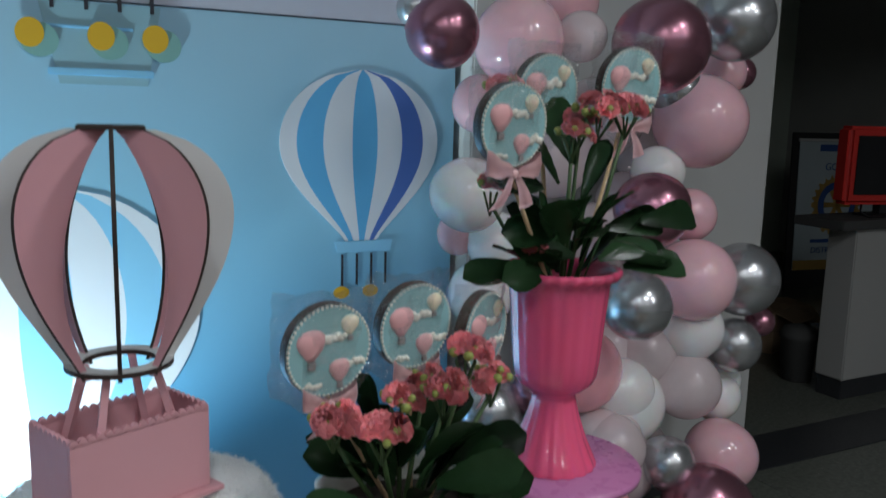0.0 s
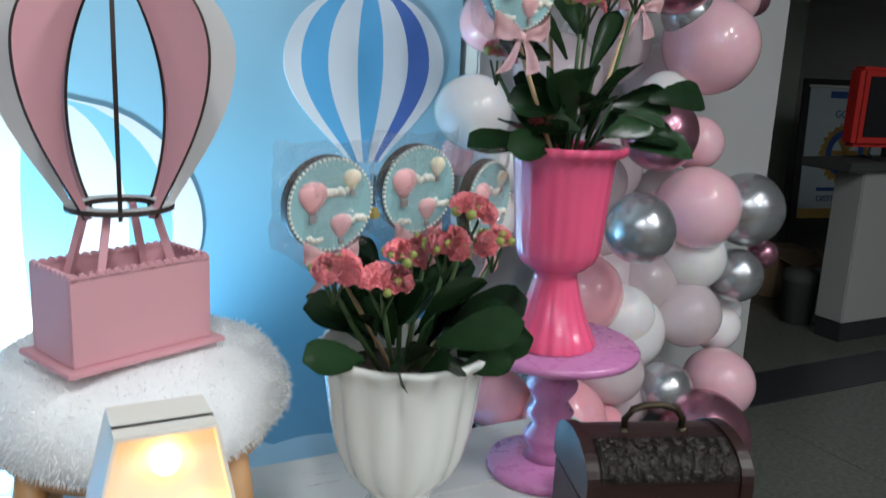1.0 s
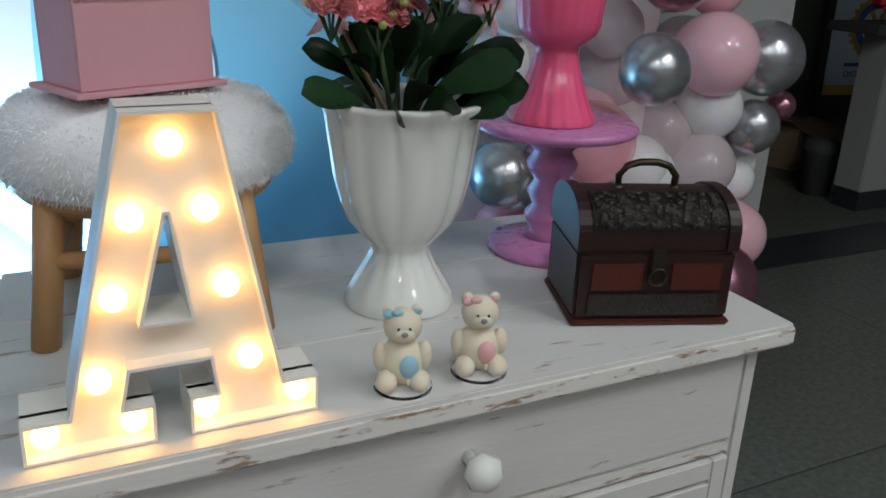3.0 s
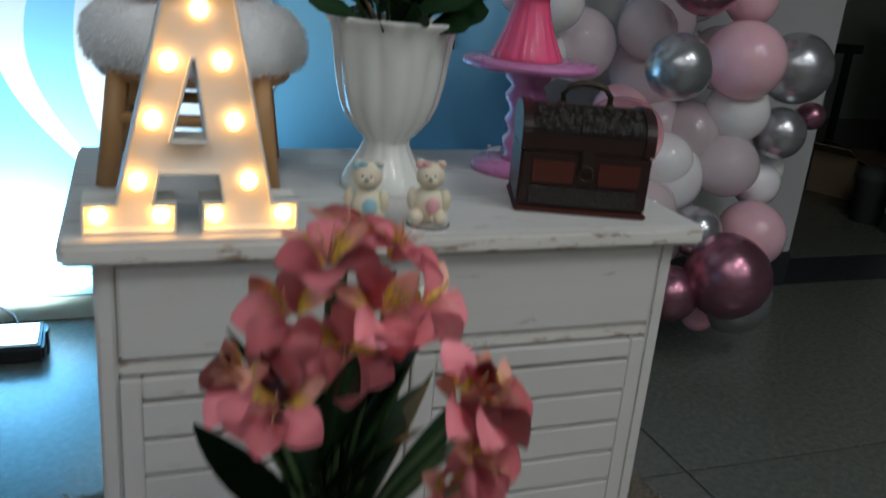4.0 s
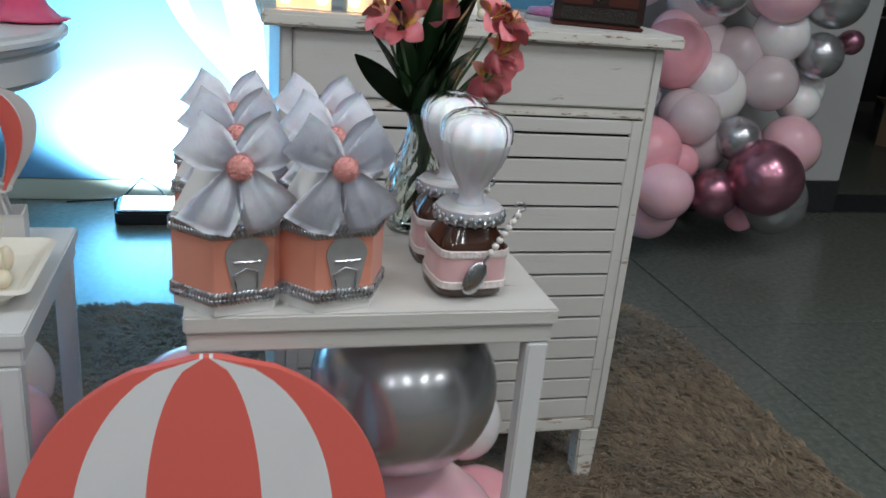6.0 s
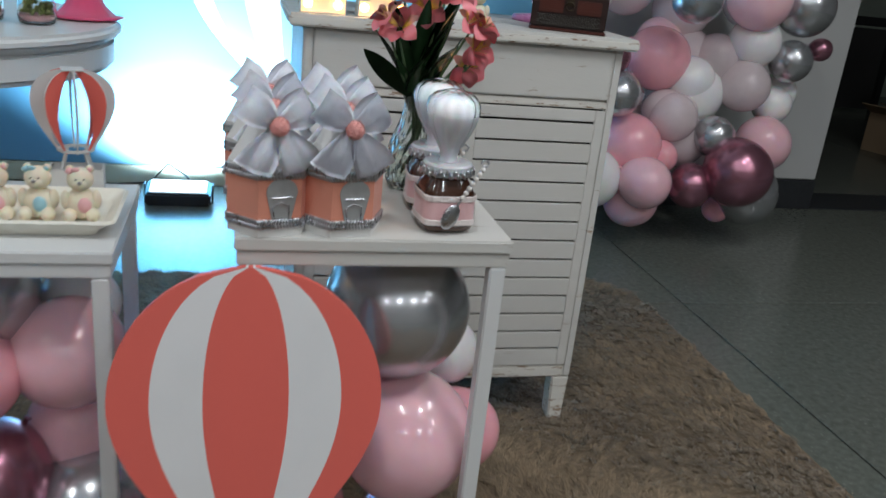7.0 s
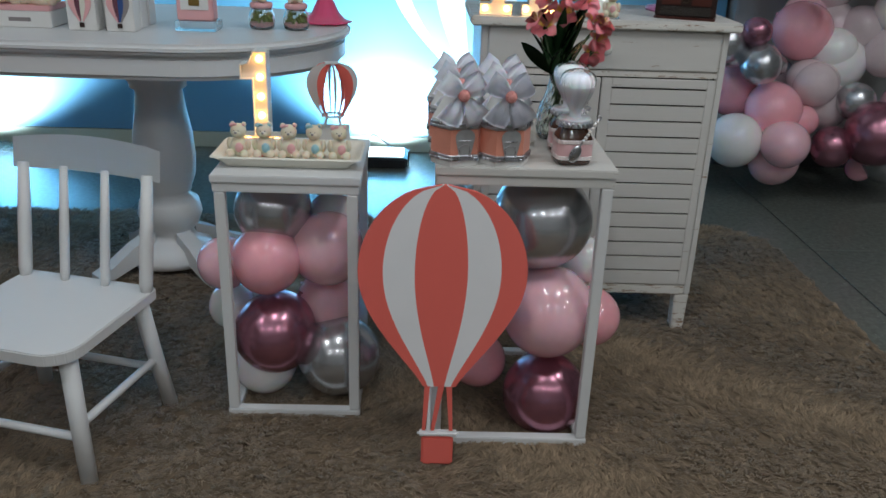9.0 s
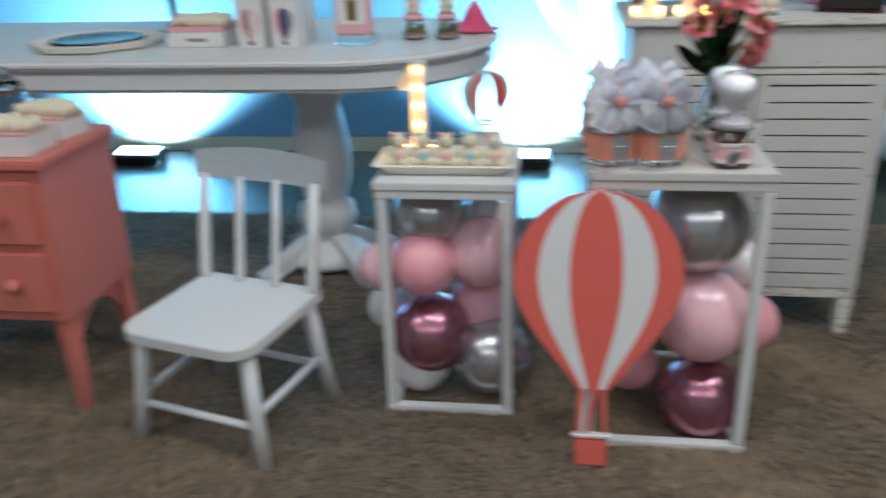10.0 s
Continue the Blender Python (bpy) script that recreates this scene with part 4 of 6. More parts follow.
def balloon_ornament(name, m, label, s, fin_turn, pink, white, edge, box_mat):
    """Fins round an upright axis over a ring, struts and a basket box. s: scale."""
    t = thing(name, m, label, "balloon ornament")
    W, D, H = 0.113 * s, 0.062 * s, 0.070 * s
    basket = part("basket", box(-W / 2 - 0.008 * s, W / 2 + 0.008 * s, -D / 2 - 0.008 * s, D / 2 + 0.008 * s, 0, 0.004 * s, 0.0006 * s), box_mat, t)
    th = 0.003 * s
    for x0, x1, y0, y1 in ((-W / 2, W / 2, -D / 2, -D / 2 + th), (-W / 2, W / 2, D / 2 - th, D / 2), (-W / 2, -W / 2 + th, -D / 2 + th, D / 2 - th), (W / 2 - th, W / 2, -D / 2 + th, D / 2 - th)):
        wall = part("panel", box(x0, x1, y0, y1, 0.0045 * s, H, 0.0004 * s), box_mat, basket)
        long_x = x1 - x0 > y1 - y0
        nn = int(round(max(x1 - x0, y1 - y0) / (0.0066 * s)))
        bm = bmesh.new()
        for k in range(nn):
            q = (k + 0.5) / nn
            c = (x0 + (x1 - x0) * q, (y0 + y1) / 2, H) if long_x else ((x0 + x1) / 2, y0 + (y1 - y0) * q, H)
            lathe([(0.0031 * s, -th / 2), (0.0031 * s, th / 2)], 10, bm, Matrix.Translation(c) @ pose(0, 0, 0, 90, 0, 0 if long_x else 90))
        part("scallop", bm, box_mat, wall)
    RZ = 0.110 * s
    for sx in (-1, 1):
        for sy in (-1, 1):
            part("strut", tube([(sx * 0.036 * s, sy * (D / 2 - 0.005 * s), H * 0.55), (sx * 0.019 * s, sy * 0.016 * s, RZ)], 0.0042 * s, 4, r2=0.0036 * s), box_mat, t)
    bm = bmesh.new()
    lathe([(0.026 * s, 0), (0.039 * s, 0), (0.039 * s, 0.004 * s), (0.026 * s, 0.004 * s), (0.026 * s, 0)], 36, bm, pose(0, 0, RZ), cap=False)
    bm.normal_update()
    for f in bm.faces:
        f.material_index = 0 if abs(f.normal.z) > 0.85 else 1
    part("ring", bm, [white, edge], t)
    part("cap", box(-0.023 * s, 0.023 * s, -0.023 * s, 0.023 * s, 0.286 * s, 0.289 * s, 0.0005 * s, m=pose(0, 0, 0, 0, 0, fin_turn)), edge, t)
    nseg = 26
    for k in range(8):
        outer, inner = [], []
        for i in range(nseg + 1):
            u = i / nseg
            z = RZ - 0.004 * s + u * (0.286 - 0.106) * s
            if u < 0.66:
                ro = 0.036 + 0.054 * math.sin(u / 0.66 * math.pi / 2) ** 1.1
            else:
                ro = 0.020 + 0.070 * math.sqrt(max(0, 1 - ((u - 0.66) / 0.345) ** 2))
            ri = min(0.955 * ro - 0.006, 0.005 + 0.045 * math.sin(math.pi * (0.14 + 0.86 * u)) ** 0.75 if u < 0.999 else 0.005)
            outer.append((0.955 * ro * s, z))
            inner.append((max(ri, 0.004) * s, z))
        fin = two_tone(strip(inner, outer, 0.003 * s, m=pose(0, -0.0015 * s, 0)))
        fin.transform(pose(0, 0, 0, 0, 0, fin_turn + k * 45))
        part("fin", fin, [white if k % 2 == 0 else pink, edge], t)
    return t


balloon_ornament("balloon_ornament", pose(0.047, 0.743, 1.0535, 0, 0, 23), "pink and white hot-air balloon ornament of cut board with scalloped basket", 0.985, -119, M_pink_mdf, M_white_mdf, M_burnt, M_pink_mdf)


# ---- marquee signs ----
def marquee(name, m, label, loops, bulbs, depth):
    t = thing(name, m, label, "marquee sign")
    b = bmesh.new()
    edges = []
    for lp in loops:
        vs = [b.verts.new((x, 0.013, z)) for x, z in lp]
        edges += [b.edges.new((vs[i], vs[(i + 1) % len(vs)])) for i in range(len(vs))]
    bmesh.ops.triangle_fill(b, use_beauty=True, use_dissolve=False, edges=edges)
    ext = bmesh.ops.extrude_face_region(b, geom=b.faces[:])
    for v in ext["geom"]:
        if isinstance(v, bmesh.types.BMVert):
            v.co.y += 0.004
    bmesh.ops.recalc_face_normals(b, faces=b.faces[:])
    part("back_plate", b, M_letter, t)
    for lp in loops:
        w = bmesh.new()
        nn = len(lp)
        f_, k_ = [w.verts.new((x, 0, z)) for x, z in lp], [w.verts.new((x, depth, z)) for x, z in lp]
        for i in range(nn):
            w.faces.new((f_[i], f_[(i + 1) % nn], k_[(i + 1) % nn], k_[i]))
        bmesh.ops.recalc_face_normals(w, faces=w.faces[:])
        bmesh.ops.solidify(w, geom=w.faces[:], thickness=0.0022)
        bmesh.ops.recalc_face_normals(w, faces=w.faces[:])
        part("rim", w, M_letter, t)
    for x, z in bulbs:
        part("bulb", ball(0.0084, pose(x, 0.0085, z), seg=14, rings=10), M_bulb, t, "lit warm-white bulb", smooth=True)
    return t


A_OUT = [(0, 0), (0, .027), (.028, .027), (.070, .213), (.126, .213), (.166, .027), (.190, .027), (.190, 0), (.102, 0), (.102, .027), (.120, .027), (.116, .052), (.066, .052), (.061, .027), (.080, .027), (.080, 0)]
A_IN = [(.073, .080), (.108, .080), (.096, .153), (.091, .153)]
A_OUT, A_IN = [(x + 0.02 * z, 1.03 * z) for x, z in A_OUT], [(x + 0.02 * z, 1.03 * z) for x, z in A_IN]
marquee("marquee_letter", pose(-0.056, 0.542, DH + 0.0022), "lit white marquee letter A with warm bulbs on the dresser",
        [A_OUT, A_IN], [(.102, .198), (.121, .155), (.076, .153), (.132, .102), (.062, .102), (.145, .047), (.048, .047), (.177, .015), (.114, .015), (.067, .015), (.014, .015)], 0.046)
ONE = [(0, 0), (0, .026), (.026, .026), (.026, .150), (.0, .150), (.0, .182), (.018, .186), (.030, .212), (.060, .212), (.060, .026), (.086, .026), (.086, 0)]
marquee("marquee_number", pose(-0.588, 0.275, 0.5795), "lit white marquee number 1 behind the bear tray",
        [ONE], [(.043, .195), (.043, .155), (.043, .112), (.043, .070), (.043, .030), (.012, .013), (.074, .013)], 0.040)


# ---- pots ----
def fluted(lobes, amp, lo=0, hi=99):
    return lambda a, i: 1 + (amp * (abs(math.cos(lobes * a / 2)) - 0.6) if lo <= i <= hi else 0)


pot = thing("ceramic_planter", pose(0.265, 0.704, DH + 0.002), "white glazed fluted ceramic pedestal pot on the dresser", "flower pot")
POT = [(.051, 0), (.0515, .004), (.049, .012), (.042, .022), (.033, .037), (.0265, .051), (.0275, .058), (.038, .069), (.049, .083), (.056, .100), (.061, .122), (.0645, .150), (.0675, .172), (.0700, .182), (.0745, .187), (.0745, .191),
       (.0700, .192), (.0660, .184), (.0630, .165)]
part("bowl", lathe(POT, 96, flute=fluted(14, 0.055, 3, 15), cap=False), M_ceramic, pot, smooth=True)
part("soil", lathe([(.0615, .160), (.0625, .166), (.03, .169), (.002, .170)], 24), M_soil, pot, smooth=True)
vase = thing("pink_vase", pose(0.466, 0.775, 0.9985), "glossy hot-pink plastic pedestal vase with scalloped rim", "flower pot")
VAS = [(.0455, 0), (.0455, .005), (.042, .012), (.034, .030), (.0265, .052), (.0225, .070), (.0225, .076), (.030, .081), (.038, .088), (.0425, .098), (.0445, .115), (.047, .150), (.050, .185), (.0515, .194), (.0575, .197), (.0600, .201), (.0595, .206),
       (.0555, .206), (.0525, .200), (.0490, .180)]
part("bowl", lathe(VAS, 96, flute=lambda a, i: 1 + (0.05 * (abs(math.cos(9 * a)) - 0.6) if i <= 4 else 0.022 * (abs(math.cos(11 * a)) - 0.6) if 8 <= i <= 13 else 0.035 * math.cos(26 * a) if 14 <= i <= 16 else 0), cap=False), M_pink_gloss, vase, smooth=True)
part("soil", lathe([(.047, .176), (.0495, .184), (.02, .187), (.002, .188)], 24), M_soil, vase, smooth=True)
stand = thing("cake_stand", pose(0.474, 0.777, DH + 0.002), "orchid-pink lacquered turned pedestal stand", "cake stand")
part("base", lathe([(.064, 0), (.065, .005), (.062, .011), (.030, .015)], 48), M_mauve, stand, smooth=True)
part("post", lathe([(.026, .0152), (.019, .022), (.025, .036), (.0265, .042), (.018, .053), (.026, .068), (.018, .080), (.027, .094), (.028, .100), (.020, .112), (.030, .122), (.030, .1335)], 28), M_mauve, stand, smooth=True)
part("plate", lathe([(.080, .134), (.087, .137), (.088, .142), (.085, .1455), (.002, .1456)], 64), M_mauve, stand, smooth=True)


# ---- plants ----
def leaf_sheet(length, width, curl, scallop, cup=0.25):
    rows = []
    for i in range(13):
        u = i / 12
        w = width * 0.5 * (0.18 + 0.82 * math.sin(math.pi * min(1, u * 0.62)) ** 1.1) * (1 - max(0, (u - 0.72) / 0.28) ** 2.6) ** 0.5
        w = max(w, 0.0012) * (1 + scallop * (0.5 + 0.5 * math.cos(u * 40)))
        a = curl * u
        y, z = length * u * math.cos(a * 0.6), length * u * math.sin(a * 0.6) * -1
        rows.append([(w * k, y, z + cup * w * k * k) for k in (-1, -0.55, 0, 0.55, 1)])
    return sheet(rows, 0.0026)


LEAVES = [as_mesh(leaf_sheet(1.0 * l, w, c, s), "leaf", M_leaf, True) for l, w, c, s in
          ((.066, .031, .35, .09), (.056, .027, .5, .08), (.080, .033, .25, .12), (.047, .025, .7, .06), (.061, .023, -.1, .09))]


def flower_mesh(mat, r):
    """A double rosette: rings of short overlapping petals, steeper towards the middle."""
    bm = bmesh.new()
    rg = random.Random(3)
    for L, (count, reach, tip, lift) in enumerate(((8, 1.0, 2, 0.0), (7, 0.84, 14, 0.09), (6, 0.64, 28, 0.16), (4, 0.40, 45, 0.20))):
        for k in range(count):
            a = 2 * math.pi * (k + 0.5 * L + rg.uniform(-0.12, 0.12)) / count
            rr = r * reach * rg.uniform(0.92, 1.06)
            rows = []
            for i in range(5):
                u = i / 4
                w = rr * (0.14 + 0.34 * math.sin(math.pi * min(1, 0.15 + 0.62 * u)) ** 1.2) * (1.0 if i < 4 else 0.55)
                rows.append([(w * q, rr * (0.06 + 0.94 * u), rr * (0.16 * math.sin(2.6 * u) + 0.20 * q * q * u)) for q in (-1, 0, 1)])
            sheet(rows, 0.0003, bm, Matrix.Rotation(a, 4, "Z") @ pose(0, 0, lift * r, tip + rg.uniform(-7, 7)))
    return as_mesh(bm, "flower", mat, False)


FLOWER = flower_mesh(M_petal, 0.0118)
BUD = as_mesh(lathe([(0.0014, -0.0052), (0.0034, -0.0034), (0.0043, -0.0006), (0.0040, 0.0022), (0.0022, 0.0042), (0.0004, 0.0050)], 8), "bud", M_bud, True)


def kalanchoe(name, m, label, leaves, clusters, seed):
    t = thing(name, m, label, "potted plant")
    rg = random.Random(seed)
    for x, y, z, yaw, pitch, kind, *roll in leaves:
        shared("leaf", LEAVES[kind], t, pose(x, y, z, 0, 0, yaw) @ pose(0, 0, 0, pitch, roll[0] if roll else rg.uniform(-25, 25), 0))
    for cx, cy, cz, rad, nf, nb in clusters:
        base = Vector((cx * 0.25, cy * 0.25, 0.0))
        top = Vector((cx, cy, cz - 0.014))
        midp = (base + top) / 2 + Vector((cx * 0.1, cy * 0.1, 0.008))
        stem = part("stem", tube([base, midp, top], 0.0024, 7, r2=0.0018), M_stem, t, smooth=True)
        nf = max(1, round(nf * 0.5))
        spin = rg.uniform(0, 360)
        for k in range(nf + nb):
            # flowers lie on a low dome facing outwards, buds fill the gaps between them
            a, e = radians(spin + 137.5 * k), math.sqrt((k + 0.5) / (nf + nb))
            if k < nf:
                a, e = radians(-90 + (k - (nf - 1) / 2) * 150 / nf + rg.uniform(-20, 20)), rg.uniform(0.35, 0.95)
            p = Vector((cx + rad * math.cos(a) * e, cy + rad * math.sin(a) * e, cz + rad * 0.55 * (1 - e * e) + rg.uniform(-0.002, 0.003)))
            out = Vector((math.cos(a) * e, math.sin(a) * e - 0.25, 0.75)).normalized()
            m_ = Matrix.Translation(p) @ out.to_track_quat("Z", "Y").to_matrix().to_4x4()
            if k < nf:
                shared("flower", FLOWER, stem, m_ @ pose(0, 0, 0, 0, 0, rg.uniform(0, 90)))
            else:
                shared("bud", BUD, stem, m_ @ Matrix.Translation((0, 0, 0.0015)) @ Matrix.Scale(rg.uniform(0.75, 1.05), 4))
        bm = bmesh.new()
        for k in range(6):
            a = k * 1.05
            tube([top + Vector((0, 0, -0.012)), top + Vector((rad * 0.6 * math.cos(a), rad * 0.6 * math.sin(a), 0.010))], 0.0011, 5, bm)
        tagged(part("flower_stalk", bm, M_stem, stem, smooth=True), kind="stuff")
    return t


def ring_of_leaves(seed, count, r0, zlo, zhi):
    rg = random.Random(seed)
    out = []
    for k in range(count):
        a = 360 * k / count + rg.uniform(-14, 14)
        rr = r0 * rg.uniform(0.2, 0.85)
        out.append((-rr * math.sin(radians(a)), rr * math.cos(radians(a)), rg.uniform(zlo, zhi), a, rg.uniform(36, 80), rg.randrange(5)))
    return out


kalanchoe("kalanchoe_plant", pose(0.260, 0.704, DH + 0.172), "flowering coral kalanchoe with thick dark green leaves", ring_of_leaves(2, 26, 0.045, 0.002, 0.05)
          + [(-0.025, -0.035, 0.012, 100, 78, 0, -70), (-0.040, -0.02, 0.020, 100, 30, 0, -45), (-0.030, 0.0, 0.035, 75, 48, 0, -40), (0.040, -0.03, 0.018, -100, 45, 0, 55), (0.030, -0.01, 0.040, -80, 42, 2, 60), (0.02, -0.03, 0.03, -95, 58, 2, 60), (0.0, -0.045, 0.010, 150, 62, 1, -50), (0.035, -0.045, 0.010, -110, 52, 3, 50)],
          [(-0.070, -0.030, 0.098, 0.017, 7, 9), (-0.036, -0.045, 0.088, 0.018, 8, 10), (0.022, -0.035, 0.110, 0.017, 8, 9), (0.048, -0.022, 0.134, 0.016, 8, 7), (0.078, -0.015, 0.108, 0.014, 4, 10),
           (-0.010, -0.02, 0.100, 0.015, 4, 10), (0.03, 0.02, 0.10, 0.015, 4, 8)], 4)
kalanchoe("kalanchoe_plant", pose(0.466, 0.775, 0.9985 + 0.187), "tall coral kalanchoe with long glossy leaves in the pink vase", ring_of_leaves(7, 22, 0.035, 0.0, 0.055)
          + [(-0.035, -0.015, 0.100, 100, 22, 2, -55), (-0.045, -0.02, 0.022, 95, 6, 2, -35), (-0.035, -0.025, 0.020, 110, 12, 0, -60), (-0.03, -0.02, 0.050, 118, 30, 4, -40), (0.03, -0.03, 0.060, -78, 14, 2, 62), (0.070, -0.035, 0.066, -80, 12, 2, 62), (0.04, -0.03, 0.030, -88, 6, 2, 48), (0.055, -0.03, 0.020, -95, 4, 2, 50), (-0.01, -0.035, 0.035, 60, 35, 0, -60), (0.02, -0.035, 0.030, -50, 45, 0, 60), (-0.025, -0.03, 0.055, 80, 25, 0, -65),
             (-0.01, -0.04, 0.05, 165, 25, 0), (0.0, 0.01, 0.10, 30, 60, 2), (0.01, 0.0, 0.12, -30, 70, 2), (0.02, -0.05, 0.05, -150, 15, 3), (0.0, -0.03, 0.09, -60, 70, 4)],
          [(0.022, -0.02, 0.170, 0.026, 12, 14), (0.055, -0.02, 0.172, 0.020, 8, 10), (-0.015, -0.03, 0.150, 0.014, 4, 8), (-0.090, -0.01, 0.100, 0.012, 3, 8), (-0.055, 0.03, 0.19, 0.018, 4, 12), (-0.05, -0.02, 0.045, 0.011, 3, 4), (0.03, 0.02, 0.16, 0.018, 6, 8)], 6)


# ---- cookie lollipops ----
def ribbon_bow(parent, at, s, mat, seed=0):
    """A small satin bow: two loops, two tails and a knot, facing -y."""
    rg = random.Random(seed)
    for sx in (-1, 1):
        rows = []
        for i in range(15):
            u = i / 14
            a = u * 2 * math.pi
            out = 0.5 * (1 - math.cos(a))
            w = s * (0.10 + 0.30 * out)
            x, y = sx * s * 1.05 * out, -s * 0.28 * math.sin(a) - 0.002
            zc = s * 0.32 * out + s * 0.06 * rg.uniform(-1, 1)
            rows.append([(at[0] + x, at[1] + y, at[2] + zc - w), (at[0] + x + sx * 0.04 * s, at[1] + y - 0.06 * s * out, at[2] + zc), (at[0] + x, at[1] + y, at[2] + zc + w)])
        part("bow_loop", sheet(rows, 0.0006), mat, parent, smooth=True)
        rows = []
        for i in range(8):
            u = i / 7
            c = Vector((at[0] + sx * s * (0.08 + 0.55 * u), at[1] - 0.004 - 0.12 * s * math.sin(3 * u), at[2] - s * 1.1 * u))
            w = s * (0.08 + 0.22 * u)
            rows.append([c + Vector((-w, 0, -0.2 * w)), c + Vector((0, -0.1 * w, 0)), c + Vector((w, 0, 0.35 * w))])
        part("bow_tail", sheet(rows, 0.0006), mat, parent, smooth=True)
    part("bow_knot", ball(0.16 * s, Matrix.Translation((at[0], at[1] - 0.004, at[2])), seg=10, rings=8, sy=0.8), mat, parent, smooth=True)


def sugar_balloon(x, z, s, mat, parent):
    prof = [(0.25 * s, -0.95 * s), (0.45 * s, -0.7 * s), (0.8 * s, -0.25 * s), (0.98 * s, 0.2 * s), (0.9 * s, 0.6 * s), (0.55 * s, 0.92 * s), (0.1 * s, 1.02 * s)]
    bm = lathe(prof, 20, flute=lambda a, i: 1 + 0.04 * math.cos(10 * a), m=Matrix.Translation((x, -0.0052, z)) @ Matrix.Diagonal((1, 0.38, 1, 1)))
    part("sugar_balloon", bm, mat, parent, smooth=True)
    part("sugar_basket", box(x - 0.25 * s, x + 0.25 * s, -0.0052 - 0.25 * s, -0.0052, z - 1.5 * s, z - 1.0 * s, 0.0004), M_sugar_g, parent)


def sugar_cloud(x, z, s, parent, seed):
    rg = random.Random(seed)
    bm = bmesh.new()
    for k in range(7):
        ball(s * rg.uniform(0.25, 0.4), Matrix.Translation((x + s * (k - 3) * 0.27, -0.0052, z + s * rg.uniform(-0.2, 0.25))), bm, 8, 6, sy=0.6)
    part("sugar_cloud", bm, M_sugar_w, parent, smooth=True)


def lollipop(p, yaw, pitch, R, foot, bow, seed):
    """A round iced cookie on a stick; p: the cookie's middle; foot: the stick's lower end."""
    m = pose(*p, pitch, 0, yaw)
    t = thing("cookie_lollipop", m, "round aqua-iced cookie lollipop with sugar balloons in cellophane", "lollipop", "cookie lollipops")
    part("cookie", lathe([(R * 0.97, -0.005), (R, -0.003), (R, 0.006), (R * 0.97, 0.008)], 48, m=pose(0, 0, 0, -90)), M_choc, t, "dark chocolate cookie", smooth=False)
    part("icing", lathe([(R * 0.988, -0.0035), (R * 0.988, 0.0), (R * 0.96, 0.0008), (0.001, 0.0009)], 48, m=Matrix.Translation((0, -0.0042, 0)) @ pose(0, 0, 0, 90)), M_icing, t, "aqua sugar icing")
    bm = bmesh.new()
    for k in range(56):
        a = 2 * math.pi * k / 56
        ball(0.0014, Matrix.Translation((R * 0.955 * math.cos(a), -0.0050, R * 0.955 * math.sin(a))), bm, 6, 4)
    part("bead_border", bm, M_sugar_w, t, smooth=True)
    k = R / 0.0365
    sugar_balloon(-0.0160 * k, 0.006 * k, 0.0122 * k, M_sugar_p, t)
    sugar_balloon(0.0165 * k, 0.0185 * k, 0.0080 * k, M_cream, t)
    sugar_balloon(0.009 * k, -0.0165 * k, 0.0092 * k, M_sugar_p, t)
    for q, (x, z, s) in enumerate(((0.004, 0.009, 0.010), (0.022, -0.012, 0.009), (-0.013, -0.026, 0.007))):
        sugar_cloud(x * k, z * k, s * k, t, seed + q)
    inv = m.inverted()
    f = inv @ Vector(foot)
    part("stick", tube([(0, 0.003, -R * 0.9), f], 0.0022, 8), M_stick, t, smooth=True)
    rg = random.Random(seed)
    rows = []
    for i in range(14):
        z = -R * 1.5 + R * 2.80 * i / 13
        row = []
        for j in range(14):
            x = (-1 + 2 * j / 13) * R * ((1.20 if i > 3 else 0.35 + 0.28 * i) + rg.uniform(-0.04, 0.04))
            row.append((x, -0.011 + 0.012 * (x / R) ** 2 + rg.uniform(-0.0026, 0.0026) + (0.006 if i < 3 else 0), z + rg.uniform(-0.0022, 0.0022)))
        rows.append(row)
    film = part("wrapper", sheet(rows, 0.0002), M_film, t, "crinkled clear cellophane", smooth=False)
    film.visible_shadow = False
    if bow:
        ribbon_bow(t, (0.0, -0.006, -R * 1.12), 0.024 * bow, M_ribbon_p, seed)
    return t


lollipop((0.198, 0.712, 1.165), 10, 4, 0.0385, (0.256, 0.708, 1.02), 0.95, 11)
lollipop((0.285, 0.735, 1.171), 12, 4, 0.0385, (0.276, 0.715, 1.02), 0.95, 12)
lollipop((0.357, 0.740, 1.157), 30, 3, 0.0380, (0.290, 0.708, 1.02), 0.9, 13)
lollipop((0.370, 0.724, 1.344), 8, 5, 0.0370, (0.440, 0.752, 1.185), 1.15, 14)
lollipop((0.471, 0.822, 1.376), 6, 6, 0.0395, (0.466, 0.790, 1.185), 0.0, 15)
lollipop((0.562, 0.802, 1.386), 2, 6, 0.0400, (0.490, 0.780, 1.185), 1.1, 16)


